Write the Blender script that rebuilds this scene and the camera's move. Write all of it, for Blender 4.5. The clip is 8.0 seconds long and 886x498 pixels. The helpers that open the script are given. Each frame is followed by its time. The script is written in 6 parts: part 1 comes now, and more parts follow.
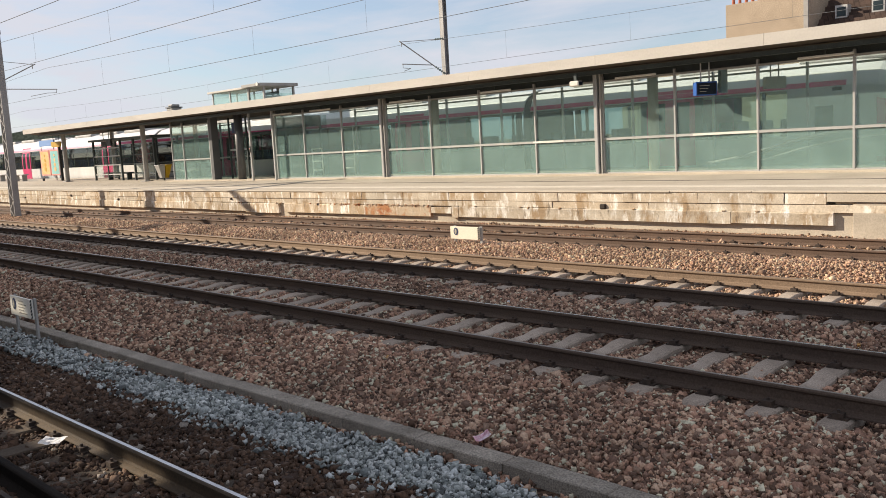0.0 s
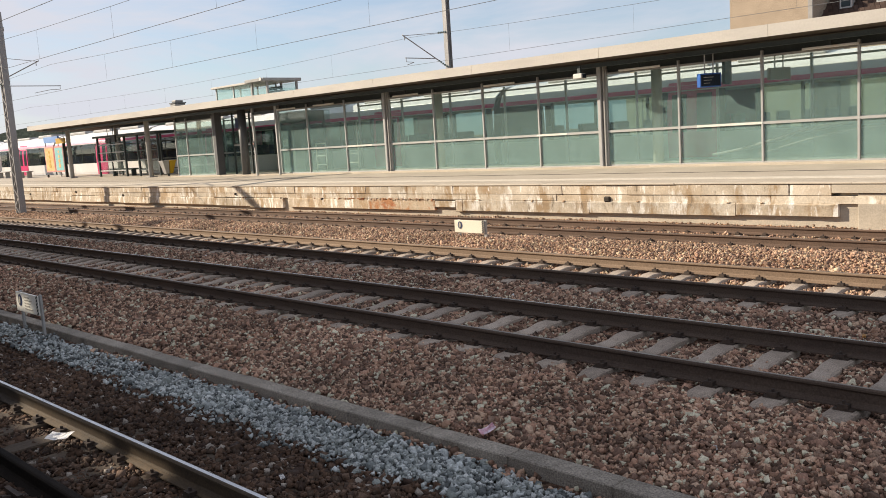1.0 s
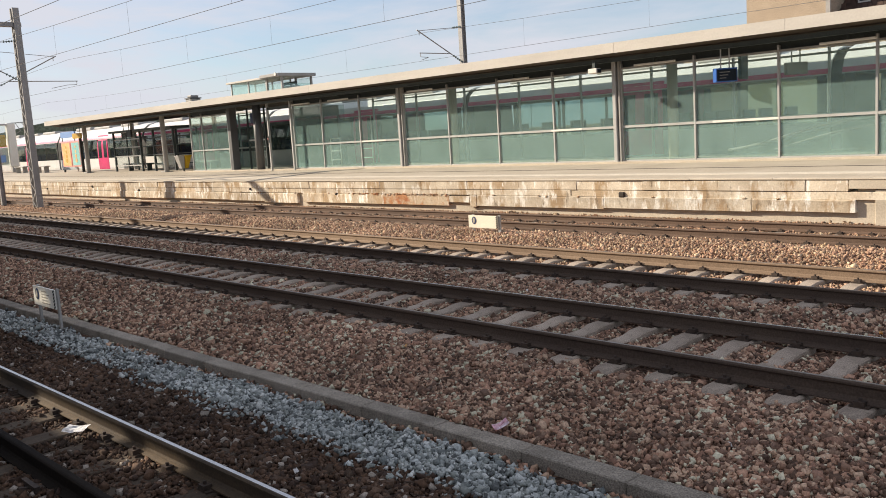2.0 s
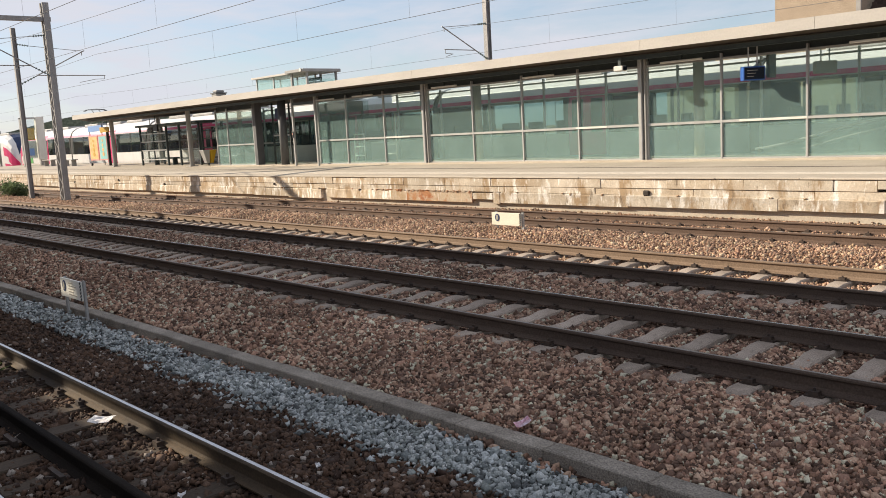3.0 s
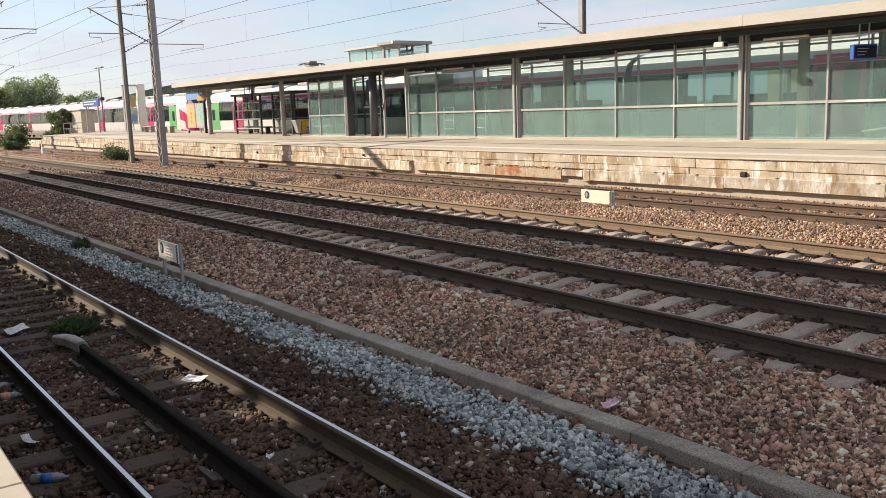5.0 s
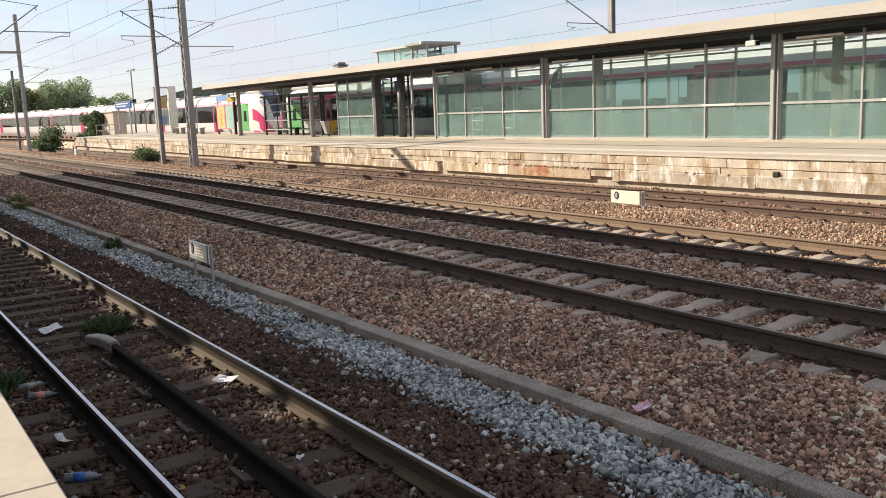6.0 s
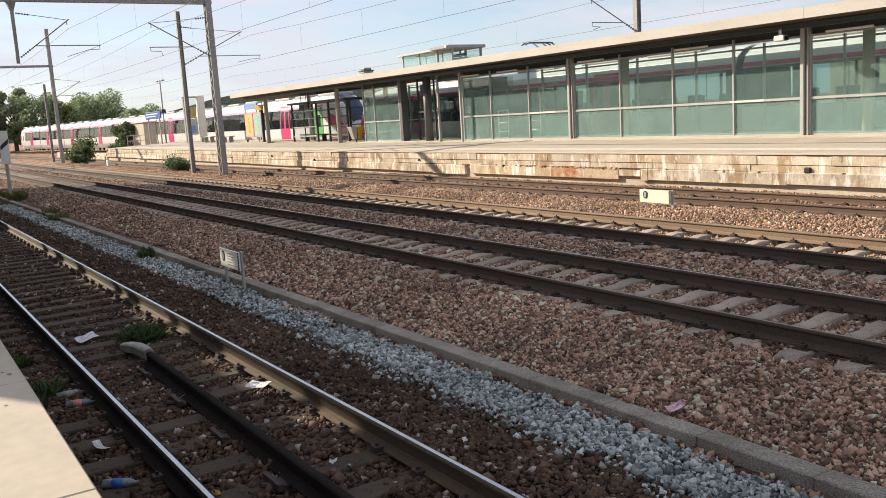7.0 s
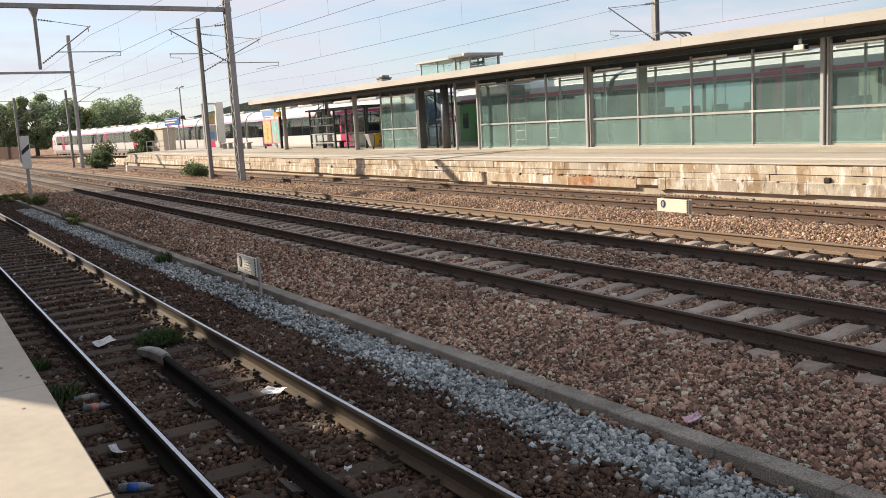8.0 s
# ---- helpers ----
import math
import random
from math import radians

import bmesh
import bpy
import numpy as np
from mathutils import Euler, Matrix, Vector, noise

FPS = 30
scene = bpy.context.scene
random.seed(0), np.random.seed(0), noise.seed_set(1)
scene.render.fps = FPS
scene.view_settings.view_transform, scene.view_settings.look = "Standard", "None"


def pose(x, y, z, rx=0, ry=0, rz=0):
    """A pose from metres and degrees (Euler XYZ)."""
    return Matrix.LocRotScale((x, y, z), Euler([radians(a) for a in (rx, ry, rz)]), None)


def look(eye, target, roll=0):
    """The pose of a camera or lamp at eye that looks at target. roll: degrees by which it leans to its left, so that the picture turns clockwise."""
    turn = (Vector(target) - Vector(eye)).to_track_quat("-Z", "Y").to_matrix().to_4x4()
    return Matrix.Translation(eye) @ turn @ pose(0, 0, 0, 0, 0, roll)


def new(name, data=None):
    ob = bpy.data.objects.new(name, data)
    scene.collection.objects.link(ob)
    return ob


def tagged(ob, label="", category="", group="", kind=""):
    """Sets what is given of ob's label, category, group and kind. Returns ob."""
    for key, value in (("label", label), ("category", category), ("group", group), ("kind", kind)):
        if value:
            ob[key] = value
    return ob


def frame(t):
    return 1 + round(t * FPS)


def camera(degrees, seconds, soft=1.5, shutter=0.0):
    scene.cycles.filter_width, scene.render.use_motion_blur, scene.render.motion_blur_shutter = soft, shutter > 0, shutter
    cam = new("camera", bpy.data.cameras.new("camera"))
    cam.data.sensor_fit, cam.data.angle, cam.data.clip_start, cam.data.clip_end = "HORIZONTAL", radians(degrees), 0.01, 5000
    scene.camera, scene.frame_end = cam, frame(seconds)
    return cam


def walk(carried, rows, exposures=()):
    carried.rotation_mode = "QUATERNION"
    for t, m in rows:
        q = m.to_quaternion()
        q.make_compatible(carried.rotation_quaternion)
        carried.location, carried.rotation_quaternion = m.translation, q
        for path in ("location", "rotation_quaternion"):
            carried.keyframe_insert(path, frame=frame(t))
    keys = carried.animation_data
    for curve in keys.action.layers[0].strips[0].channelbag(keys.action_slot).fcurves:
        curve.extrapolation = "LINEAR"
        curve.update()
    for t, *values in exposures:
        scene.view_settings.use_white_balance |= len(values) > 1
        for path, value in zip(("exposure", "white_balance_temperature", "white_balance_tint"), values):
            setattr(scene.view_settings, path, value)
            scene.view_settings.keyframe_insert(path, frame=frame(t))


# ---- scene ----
cam = camera(54.0, 8.0, soft=0.9)
PATH = [
    (0, pose(-0.015, -0.073, 2.372, 82.93, 3.19, 45.04)),
    (0.5, pose(0.001, -0.079, 2.375, 82.74, 3.37, 45.14)),
    (1, pose(-0.009, -0.071, 2.370, 82.54, 3.60, 45.29)),
    (1.5, pose(-0.002, -0.071, 2.371, 82.40, 3.70, 45.69)),
    (3, pose(-0.022, -0.075, 2.368, 82.16, 3.14, 47.77)),
    (3.5, pose(-0.016, -0.085, 2.368, 82.09, 3.03, 48.99)),
    (4, pose(-0.053, -0.081, 2.360, 81.99, 2.85, 50.80)),
    (4.5, pose(-0.079, -0.079, 2.357, 81.52, 2.50, 52.38)),
    (5, pose(-0.117, -0.078, 2.346, 80.78, 1.95, 53.53)),
    (6.5, pose(-0.156, -0.073, 2.346, 81.13, 2.86, 56.12)),
    (7, pose(-0.141, -0.080, 2.350, 81.17, 3.52, 57.05)),
    (7.5, pose(-0.159, -0.075, 2.348, 81.47, 3.45, 58.19)),
    (8, pose(-0.152, -0.079, 2.349, 81.73, 3.20, 58.17)),
]
walk(cam, PATH, exposures=[(0, 0.70), (1.5, 0.71), (3.5, 0.73), (5, 0.80), (6.5, 0.86), (8, 0.82)])

# ---- light ----
SUN_DIR = Vector((1.75, 1.0, -1.0)).normalized()      # the way the sunlight travels
SUN_ELEV = math.asin(-SUN_DIR.z)
SUN_AZ = math.atan2(-SUN_DIR.x, -SUN_DIR.y)           # from +y towards +x
world = bpy.data.worlds.new("world")
scene.world = world
world.use_nodes = True
wt = world.node_tree
wt.nodes.clear()


def wnode(kind, **kw):
    n = wt.nodes.new(kind)
    for k, v in kw.items():
        n.inputs[k].default_value = v
    return n


w_out, w_bg = wnode("ShaderNodeOutputWorld"), wnode("ShaderNodeBackground", Strength=0.085)
w_sky = wnode("ShaderNodeTexSky")
w_sky.sky_type, w_sky.sun_disc = "NISHITA", False
w_sky.sun_elevation, w_sky.sun_rotation = SUN_ELEV, SUN_AZ
w_sky.air_density, w_sky.dust_density, w_sky.ozone_density = 1.0, 0.6, 3.5
w_co, w_map = wnode("ShaderNodeTexCoord"), wnode("ShaderNodeMapping", Scale=(1.2, 1.6, 7.0), Rotation=(0.12, 0.08, 0.6))
w_noise = wnode("ShaderNodeTexNoise", Scale=2.1, Detail=8.0, Roughness=0.60, Distortion=0.35)
w_ramp = wnode("ShaderNodeValToRGB")
w_ramp.color_ramp.elements[0].position, w_ramp.color_ramp.elements[1].position = 0.37, 0.60
w_ramp.color_ramp.elements[0].color, w_ramp.color_ramp.elements[1].color = (0.33, 0.33, 0.33, 1), (0.96, 0.96, 0.96, 1)
w_mix = wnode("ShaderNodeMix")
w_mix.data_type = "RGBA"
w_mix.inputs["B"].default_value = (5.2, 5.25, 5.8, 1)
wl = wt.links.new
wl(w_co.outputs["Generated"], w_map.inputs["Vector"])
wl(w_map.outputs["Vector"], w_noise.inputs["Vector"])
wl(w_noise.outputs["Fac"], w_ramp.inputs["Fac"])
wl(w_ramp.outputs["Color"], w_mix.inputs["Factor"])
wl(w_sky.outputs["Color"], w_mix.inputs["A"])
wl(w_mix.outputs["Result"], w_bg.inputs["Color"])
wl(w_bg.outputs["Background"], w_out.inputs["Surface"])

sun = new("sun", bpy.data.lights.new("sun", "SUN"))
sun.data.energy, sun.data.angle, sun.data.color = 4.8, radians(0.5), (1.0, 0.87, 0.70)
sun.matrix_world = look((-40, -20, 30), Vector((-40, -20, 30)) + SUN_DIR)


# ---- materials ----
def rgb(c):
    return (*c, 1.0)


def mat(name, c1, c2=None, scale=2.0, rough=0.8, metal=0.0, bump=0.15, fine=40.0, grain=0.25, streak=None, spec=0.4, vary=0.0, space="Object", island=0.0, drips=None):
    """A surface with broad stains from c1 to c2, fine grain and relief. streak: stretch of the stains along x, y, z. vary: brightness from piece to piece."""
    m = bpy.data.materials.new(name)
    m.use_nodes = True
    nt = m.node_tree
    b = nt.nodes["Principled BSDF"]
    b.inputs["Roughness"].default_value, b.inputs["Metallic"].default_value = rough, metal
    b.inputs["Specular IOR Level"].default_value = spec
    c2 = c2 or tuple(v * 0.75 for v in c1)
    link = nt.links.new
    if space == "World":
        co = nt.nodes.new("ShaderNodeNewGeometry").outputs["Position"]
    else:
        co = nt.nodes.new("ShaderNodeTexCoord").outputs["Object"]
    mp = nt.nodes.new("ShaderNodeMapping")
    mp.inputs["Scale"].default_value = streak or (1, 1, 1)
    link(co, mp.inputs["Vector"])
    n1 = nt.nodes.new("ShaderNodeTexNoise")
    n1.inputs["Scale"].default_value, n1.inputs["Detail"].default_value, n1.inputs["Roughness"].default_value = scale, 6.0, 0.62
    link(mp.outputs["Vector"], n1.inputs["Vector"])
    r1 = nt.nodes.new("ShaderNodeValToRGB")
    r1.color_ramp.elements[0].position, r1.color_ramp.elements[1].position = 0.34, 0.68
    r1.color_ramp.elements[0].color, r1.color_ramp.elements[1].color = rgb(c1), rgb(c2)
    link(n1.outputs["Fac"], r1.inputs["Fac"])
    n2 = nt.nodes.new("ShaderNodeTexNoise")
    n2.inputs["Scale"].default_value, n2.inputs["Detail"].default_value = fine, 4.0
    link(co, n2.inputs["Vector"])
    rg = nt.nodes.new("ShaderNodeMapRange")
    rg.inputs["From Min"].default_value, rg.inputs["From Max"].default_value = 0.3, 0.7
    rg.inputs["To Min"].default_value, rg.inputs["To Max"].default_value = 1 - grain, 1 + grain
    link(n2.outputs["Fac"], rg.inputs["Value"])
    last = rg.outputs["Result"]
    for amount, node, sock in ((vary, "ShaderNodeObjectInfo", "Random"), (island, "ShaderNodeNewGeometry", "Random Per Island")):
        if amount:
            src = nt.nodes.new(node).outputs[sock]
            rv = nt.nodes.new("ShaderNodeMapRange")
            rv.inputs["To Min"].default_value, rv.inputs["To Max"].default_value = 1 - amount, 1 + amount
            link(src, rv.inputs["Value"])
            mu = nt.nodes.new("ShaderNodeMath")
            mu.operation = "MULTIPLY"
            link(last, mu.inputs[0])
            link(rv.outputs["Result"], mu.inputs[1])
            last = mu.outputs["Value"]
    colour = r1.outputs["Color"]
    for tint, across, along, edge in drips or ():
        dm = nt.nodes.new("ShaderNodeMapping")
        dm.inputs["Scale"].default_value = (across, 1.0, along)
        link(co, dm.inputs["Vector"])
        dn = nt.nodes.new("ShaderNodeTexNoise")
        dn.inputs["Scale"].default_value, dn.inputs["Detail"].default_value, dn.inputs["Roughness"].default_value = 1.0, 5.0, 0.65
        link(dm.outputs["Vector"], dn.inputs["Vector"])
        dr = nt.nodes.new("ShaderNodeMapRange")
        dr.inputs["From Min"].default_value, dr.inputs["From Max"].default_value = edge, edge + 0.09
        link(dn.outputs["Fac"], dr.inputs["Value"])
        dx = nt.nodes.new("ShaderNodeMix")
        dx.data_type = "RGBA"
        dx.inputs["B"].default_value = rgb(tint)
        link(dr.outputs["Result"], dx.inputs["Factor"])
        link(colour, dx.inputs["A"])
        colour = dx.outputs["Result"]
    sc = nt.nodes.new("ShaderNodeVectorMath")
    sc.operation = "SCALE"
    link(colour, sc.inputs[0])
    link(last, sc.inputs["Scale"])
    link(sc.outputs["Vector"], b.inputs["Base Color"])
    if bump:
        bp = nt.nodes.new("ShaderNodeBump")
        bp.inputs["Strength"].default_value, bp.inputs["Distance"].default_value = bump, 0.02
        link(n2.outputs["Fac"], bp.inputs["Height"])
        link(bp.outputs["Normal"], b.inputs["Normal"])
    return m


def stone_mat(name, colours, rough=0.85, grain=0.3, patch=0.35, patch_scale=0.5):
    """Loose stones: each island takes one of the colours; broad patches lighten and darken the bed."""
    m = bpy.data.materials.new(name)
    m.use_nodes = True
    nt = m.node_tree
    b = nt.nodes["Principled BSDF"]
    b.inputs["Roughness"].default_value, b.inputs["Specular IOR Level"].default_value = rough, 0.25
    link = nt.links.new
    g = nt.nodes.new("ShaderNodeNewGeometry")
    r = nt.nodes.new("ShaderNodeValToRGB")
    r.color_ramp.interpolation = "CONSTANT"
    while len(r.color_ramp.elements) < len(colours):
        r.color_ramp.elements.new(1.0)
    for k, c in enumerate(colours):
        r.color_ramp.elements[k].position, r.color_ramp.elements[k].color = k / len(colours), rgb(c)
    link(g.outputs["Random Per Island"], r.inputs["Fac"])
    last = None
    for scale, amount in ((patch_scale, patch), (60.0, grain)):
        n = nt.nodes.new("ShaderNodeTexNoise")
        n.inputs["Scale"].default_value, n.inputs["Detail"].default_value = scale, 4.0
        link(g.outputs["Position"], n.inputs["Vector"])
        rg = nt.nodes.new("ShaderNodeMapRange")
        rg.inputs["From Min"].default_value, rg.inputs["From Max"].default_value = 0.3, 0.7
        rg.inputs["To Min"].default_value, rg.inputs["To Max"].default_value = 1 - amount, 1 + amount
        link(n.outputs["Fac"], rg.inputs["Value"])
        if last is None:
            last = rg.outputs["Result"]
        else:
            mu = nt.nodes.new("ShaderNodeMath")
            mu.operation = "MULTIPLY"
            link(last, mu.inputs[0])
            link(rg.outputs["Result"], mu.inputs[1])
            last = mu.outputs["Value"]
    sc = nt.nodes.new("ShaderNodeVectorMath")
    sc.operation = "SCALE"
    link(r.outputs["Color"], sc.inputs[0])
    link(last, sc.inputs["Scale"])
    link(sc.outputs["Vector"], b.inputs["Base Color"])
    return m


def bed_mat(name, c1, c2, c3):
    """A bed of stones too far or too deep to be told apart: cells of stone colour with deep joints."""
    m = bpy.data.materials.new(name)
    m.use_nodes = True
    nt = m.node_tree
    b = nt.nodes["Principled BSDF"]
    b.inputs["Roughness"].default_value, b.inputs["Specular IOR Level"].default_value = 0.9, 0.2
    link = nt.links.new
    g = nt.nodes.new("ShaderNodeNewGeometry")
    v = nt.nodes.new("ShaderNodeTexVoronoi")
    v.inputs["Scale"].default_value = 19.0
    link(g.outputs["Position"], v.inputs["Vector"])
    bw = nt.nodes.new("ShaderNodeRGBToBW")
    link(v.outputs["Color"], bw.inputs["Color"])
    r = nt.nodes.new("ShaderNodeValToRGB")
    r.color_ramp.elements[0].position, r.color_ramp.elements[1].position = 0.2, 0.8
    r.color_ramp.elements[0].color, r.color_ramp.elements[1].color = rgb(c1), rgb(c3)
    e = r.color_ramp.elements.new(0.5)
    e.color = rgb(c2)
    link(bw.outputs["Val"], r.inputs["Fac"])
    n = nt.nodes.new("ShaderNodeTexNoise")
    n.inputs["Scale"].default_value, n.inputs["Detail"].default_value = 0.45, 5.0
    link(g.outputs["Position"], n.inputs["Vector"])
    rg = nt.nodes.new("ShaderNodeMapRange")
    rg.inputs["From Min"].default_value, rg.inputs["From Max"].default_value = 0.3, 0.7
    rg.inputs["To Min"].default_value, rg.inputs["To Max"].default_value = 0.65, 1.25
    link(n.outputs["Fac"], rg.inputs["Value"])
    # darker by the nearest track; sunlight painted as paler tan towards the far platform
    sx = nt.nodes.new("ShaderNodeSeparateXYZ")
    link(g.outputs["Position"], sx.inputs["Vector"])
    ry = nt.nodes.new("ShaderNodeValToRGB")
    yr = nt.nodes.new("ShaderNodeMapRange")
    yr.inputs["From Max"].default_value = 20.0
    link(sx.outputs["Y"], yr.inputs["Value"])
    link(yr.outputs["Result"], ry.inputs["Fac"])
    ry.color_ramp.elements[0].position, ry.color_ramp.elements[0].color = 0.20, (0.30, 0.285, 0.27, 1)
    ry.color_ramp.elements[1].position, ry.color_ramp.elements[1].color = 0.68, (1.45, 1.45, 1.35, 1)
    # the strip between is dimmed for shade in the gaps of the stones
    for p, c in ((0.255, (0.75, 0.75, 0.75, 1)), (0.55, (0.85, 0.85, 0.85, 1))):
        ry.color_ramp.elements.new(p).color = c
    sc = nt.nodes.new("ShaderNodeVectorMath")
    sc.operation = "SCALE"
    mm = nt.nodes.new("ShaderNodeVectorMath")
    mm.operation = "MULTIPLY"
    link(r.outputs["Color"], mm.inputs[0])
    link(ry.outputs["Color"], mm.inputs[1])
    link(mm.outputs["Vector"], sc.inputs[0])
    link(rg.outputs["Result"], sc.inputs["Scale"])
    link(sc.outputs["Vector"], b.inputs["Base Color"])
    bp = nt.nodes.new("ShaderNodeBump")
    bp.inputs["Strength"].default_value, bp.inputs["Distance"].default_value = 1.0, 0.06
    bp.invert = True
    link(v.outputs["Distance"], bp.inputs["Height"])
    link(bp.outputs["Normal"], b.inputs["Normal"])
    return m


def glass_mat(name, tint, clear=0.6, dusty=0.14, film_tint=(0.5, 0.6, 0.56)):
    """A pane: lets tinted light through, mirrors, and carries a pale film; dusty: the film's strength."""
    m = bpy.data.materials.new(name)
    m.use_nodes = True
    nt = m.node_tree
    nt.nodes.clear()
    link = nt.links.new
    out = nt.nodes.new("ShaderNodeOutputMaterial")
    tr, gl, df = (nt.nodes.new(k) for k in ("ShaderNodeBsdfTransparent", "ShaderNodeBsdfGlossy", "ShaderNodeBsdfDiffuse"))
    tr.inputs["Color"].default_value, df.inputs["Color"].default_value = rgb(tint), rgb(film_tint)
    gl.inputs["Roughness"].default_value = 0.03
    fr = nt.nodes.new("ShaderNodeLayerWeight")
    fr.inputs["Blend"].default_value = 0.5
    pw = nt.nodes.new("ShaderNodeMath")
    pw.operation = "POWER"
    pw.inputs[1].default_value = 3.0
    link(fr.outputs["Facing"], pw.inputs[0])
    add = nt.nodes.new("ShaderNodeMath")
    add.operation = "MULTIPLY_ADD"
    add.inputs[1].default_value, add.inputs[2].default_value = 0.32, 0.03
    link(pw.outputs["Value"], add.inputs[0])
    g = nt.nodes.new("ShaderNodeNewGeometry")
    n = nt.nodes.new("ShaderNodeTexNoise")
    n.inputs["Scale"].default_value, n.inputs["Detail"].default_value = 1.3, 5.0
    link(g.outputs["Position"], n.inputs["Vector"])
    rg = nt.nodes.new("ShaderNodeMapRange")
    rg.inputs["From Min"].default_value, rg.inputs["From Max"].default_value = 0.3, 0.7
    rg.inputs["To Min"].default_value, rg.inputs["To Max"].default_value = dusty * 0.85, dusty * 1.15
    link(n.outputs["Fac"], rg.inputs["Value"])
    m1, m2 = nt.nodes.new("ShaderNodeMixShader"), nt.nodes.new("ShaderNodeMixShader")
    link(rg.outputs["Result"], m1.inputs["Fac"])
    link(tr.outputs["BSDF"], m1.inputs[1])
    link(df.outputs["BSDF"], m1.inputs[2])
    link(add.outputs["Value"], m2.inputs["Fac"])
    link(m1.outputs["Shader"], m2.inputs[1])
    link(gl.outputs["BSDF"], m2.inputs[2])
    link(m2.outputs["Shader"], out.inputs["Surface"])
    return m


def glow_mat(name, colour, strength):
    m = mat(name, colour, colour, bump=0)
    b = m.node_tree.nodes["Principled BSDF"]
    b.inputs["Emission Color"].default_value, b.inputs["Emission Strength"].default_value = rgb(colour), strength
    return m


def leaf_mat(name, c1, c2, scale):
    """A leaf that lets part of the light through."""
    m = mat(name, c1, c2, scale=scale, rough=0.7, bump=0, island=0.45, grain=0.1)
    nt = m.node_tree
    b, out = nt.nodes["Principled BSDF"], nt.nodes["Material Output"]
    tr, mx = nt.nodes.new("ShaderNodeBsdfTranslucent"), nt.nodes.new("ShaderNodeMixShader")
    mx.inputs["Fac"].default_value = 0.45
    nt.links.new(b.inputs["Base Color"].links[0].from_socket, tr.inputs["Color"])
    nt.links.new(b.outputs["BSDF"], mx.inputs[1])
    nt.links.new(tr.outputs["BSDF"], mx.inputs[2])
    nt.links.new(mx.outputs["Shader"], out.inputs["Surface"])
    return m


BALLAST = stone_mat("brown_ballast", [(0.223, 0.130, 0.087), (0.367, 0.223, 0.149), (0.114, 0.069, 0.047), (0.507, 0.349, 0.244), (0.267, 0.154, 0.107), (0.418, 0.247, 0.169), (0.533, 0.492, 0.363), (0.076, 0.048, 0.034), (0.177, 0.106, 0.075), (0.444, 0.295, 0.202), (0.254, 0.168, 0.119), (0.139, 0.086, 0.061)])
# paler copy of the brown ballast, with sunlight put into its colours
BALLAST_SUN = stone_mat("sunlit_ballast", [(0.33, 0.20, 0.13), (0.40, 0.28, 0.175), (0.20, 0.125, 0.085), (0.50, 0.385, 0.26), (0.36, 0.215, 0.145), (0.27, 0.18, 0.125), (0.15, 0.095, 0.07), (0.44, 0.29, 0.20)])
BALLAST_DARK = stone_mat("dark_brown_ballast", 4 * [(0.065, 0.039, 0.025), (0.086, 0.049, 0.030), (0.039, 0.023, 0.016), (0.111, 0.070, 0.048), (0.073, 0.042, 0.026), (0.052, 0.034, 0.023)] + [(0.286, 0.247, 0.208)])
GRAVEL = stone_mat("grey_gravel", [(0.271, 0.289, 0.277), (0.366, 0.384, 0.372), (0.153, 0.168, 0.163), (0.507, 0.519, 0.496), (0.307, 0.325, 0.307), (0.094, 0.100, 0.098), (0.437, 0.460, 0.448), (0.224, 0.242, 0.224)], patch=0.25)
BED = bed_mat("ballast_bed", (0.070, 0.042, 0.028), (0.19, 0.108, 0.072), (0.40, 0.25, 0.165))
# rail sides of a near-black brown
RAIL_SIDE = mat("rail_near_black", (0.014, 0.012, 0.011), (0.026, 0.021, 0.017), scale=1.2, rough=0.9, fine=60, streak=(0.4, 3, 3), spec=0.06)
RAIL_UMBER = mat("rail_umber_rust", (0.072, 0.052, 0.041), (0.10, 0.073, 0.055), scale=1.2, rough=0.9, fine=60, streak=(0.4, 3, 3), spec=0.15)
RAIL_BROWN = mat("rail_brown_rust", (0.13, 0.082, 0.055), (0.085, 0.055, 0.04), scale=0.9, rough=0.85, fine=50, streak=(0.4, 3, 3))
# dark rust whose ochre blotches paint in patches of sun
RAIL_SUN_PATCH = mat("rail_sun_patch_rust", (0.095, 0.062, 0.03), (0.026, 0.021, 0.018), scale=0.7, rough=0.8, fine=50, streak=(0.8, 3, 3))
# tan rust with the sun on the far rail put into its colour
RAIL_TAN = mat("rail_sunlit_rust", (0.17, 0.115, 0.075), (0.23, 0.16, 0.105), scale=0.9, rough=0.8, fine=50, streak=(0.4, 3, 3))
RAIL_TOP = mat("rail_polished", (0.50, 0.50, 0.52), (0.40, 0.40, 0.42), scale=3, rough=0.25, metal=1.0, bump=0.02, grain=0.1)
RAIL_DULL = mat("rail_dull_top", (0.22, 0.20, 0.18), (0.16, 0.13, 0.10), scale=3, rough=0.45, metal=0.6, bump=0.02)
CONC_SLEEPER = mat("concrete_sleeper", (0.40, 0.33, 0.265), (0.23, 0.185, 0.145), scale=3, rough=0.92, vary=0.22, fine=70, grain=0.35)
WOOD_SLEEPER = mat("wooden_sleeper", (0.078, 0.055, 0.036), (0.042, 0.031, 0.021), scale=4, rough=0.9, vary=0.3, fine=50, streak=(6, 0.6, 3))
CLIP = mat("fastening_steel", (0.045, 0.035, 0.03), (0.08, 0.055, 0.04), scale=8, rough=0.7, metal=0.3)
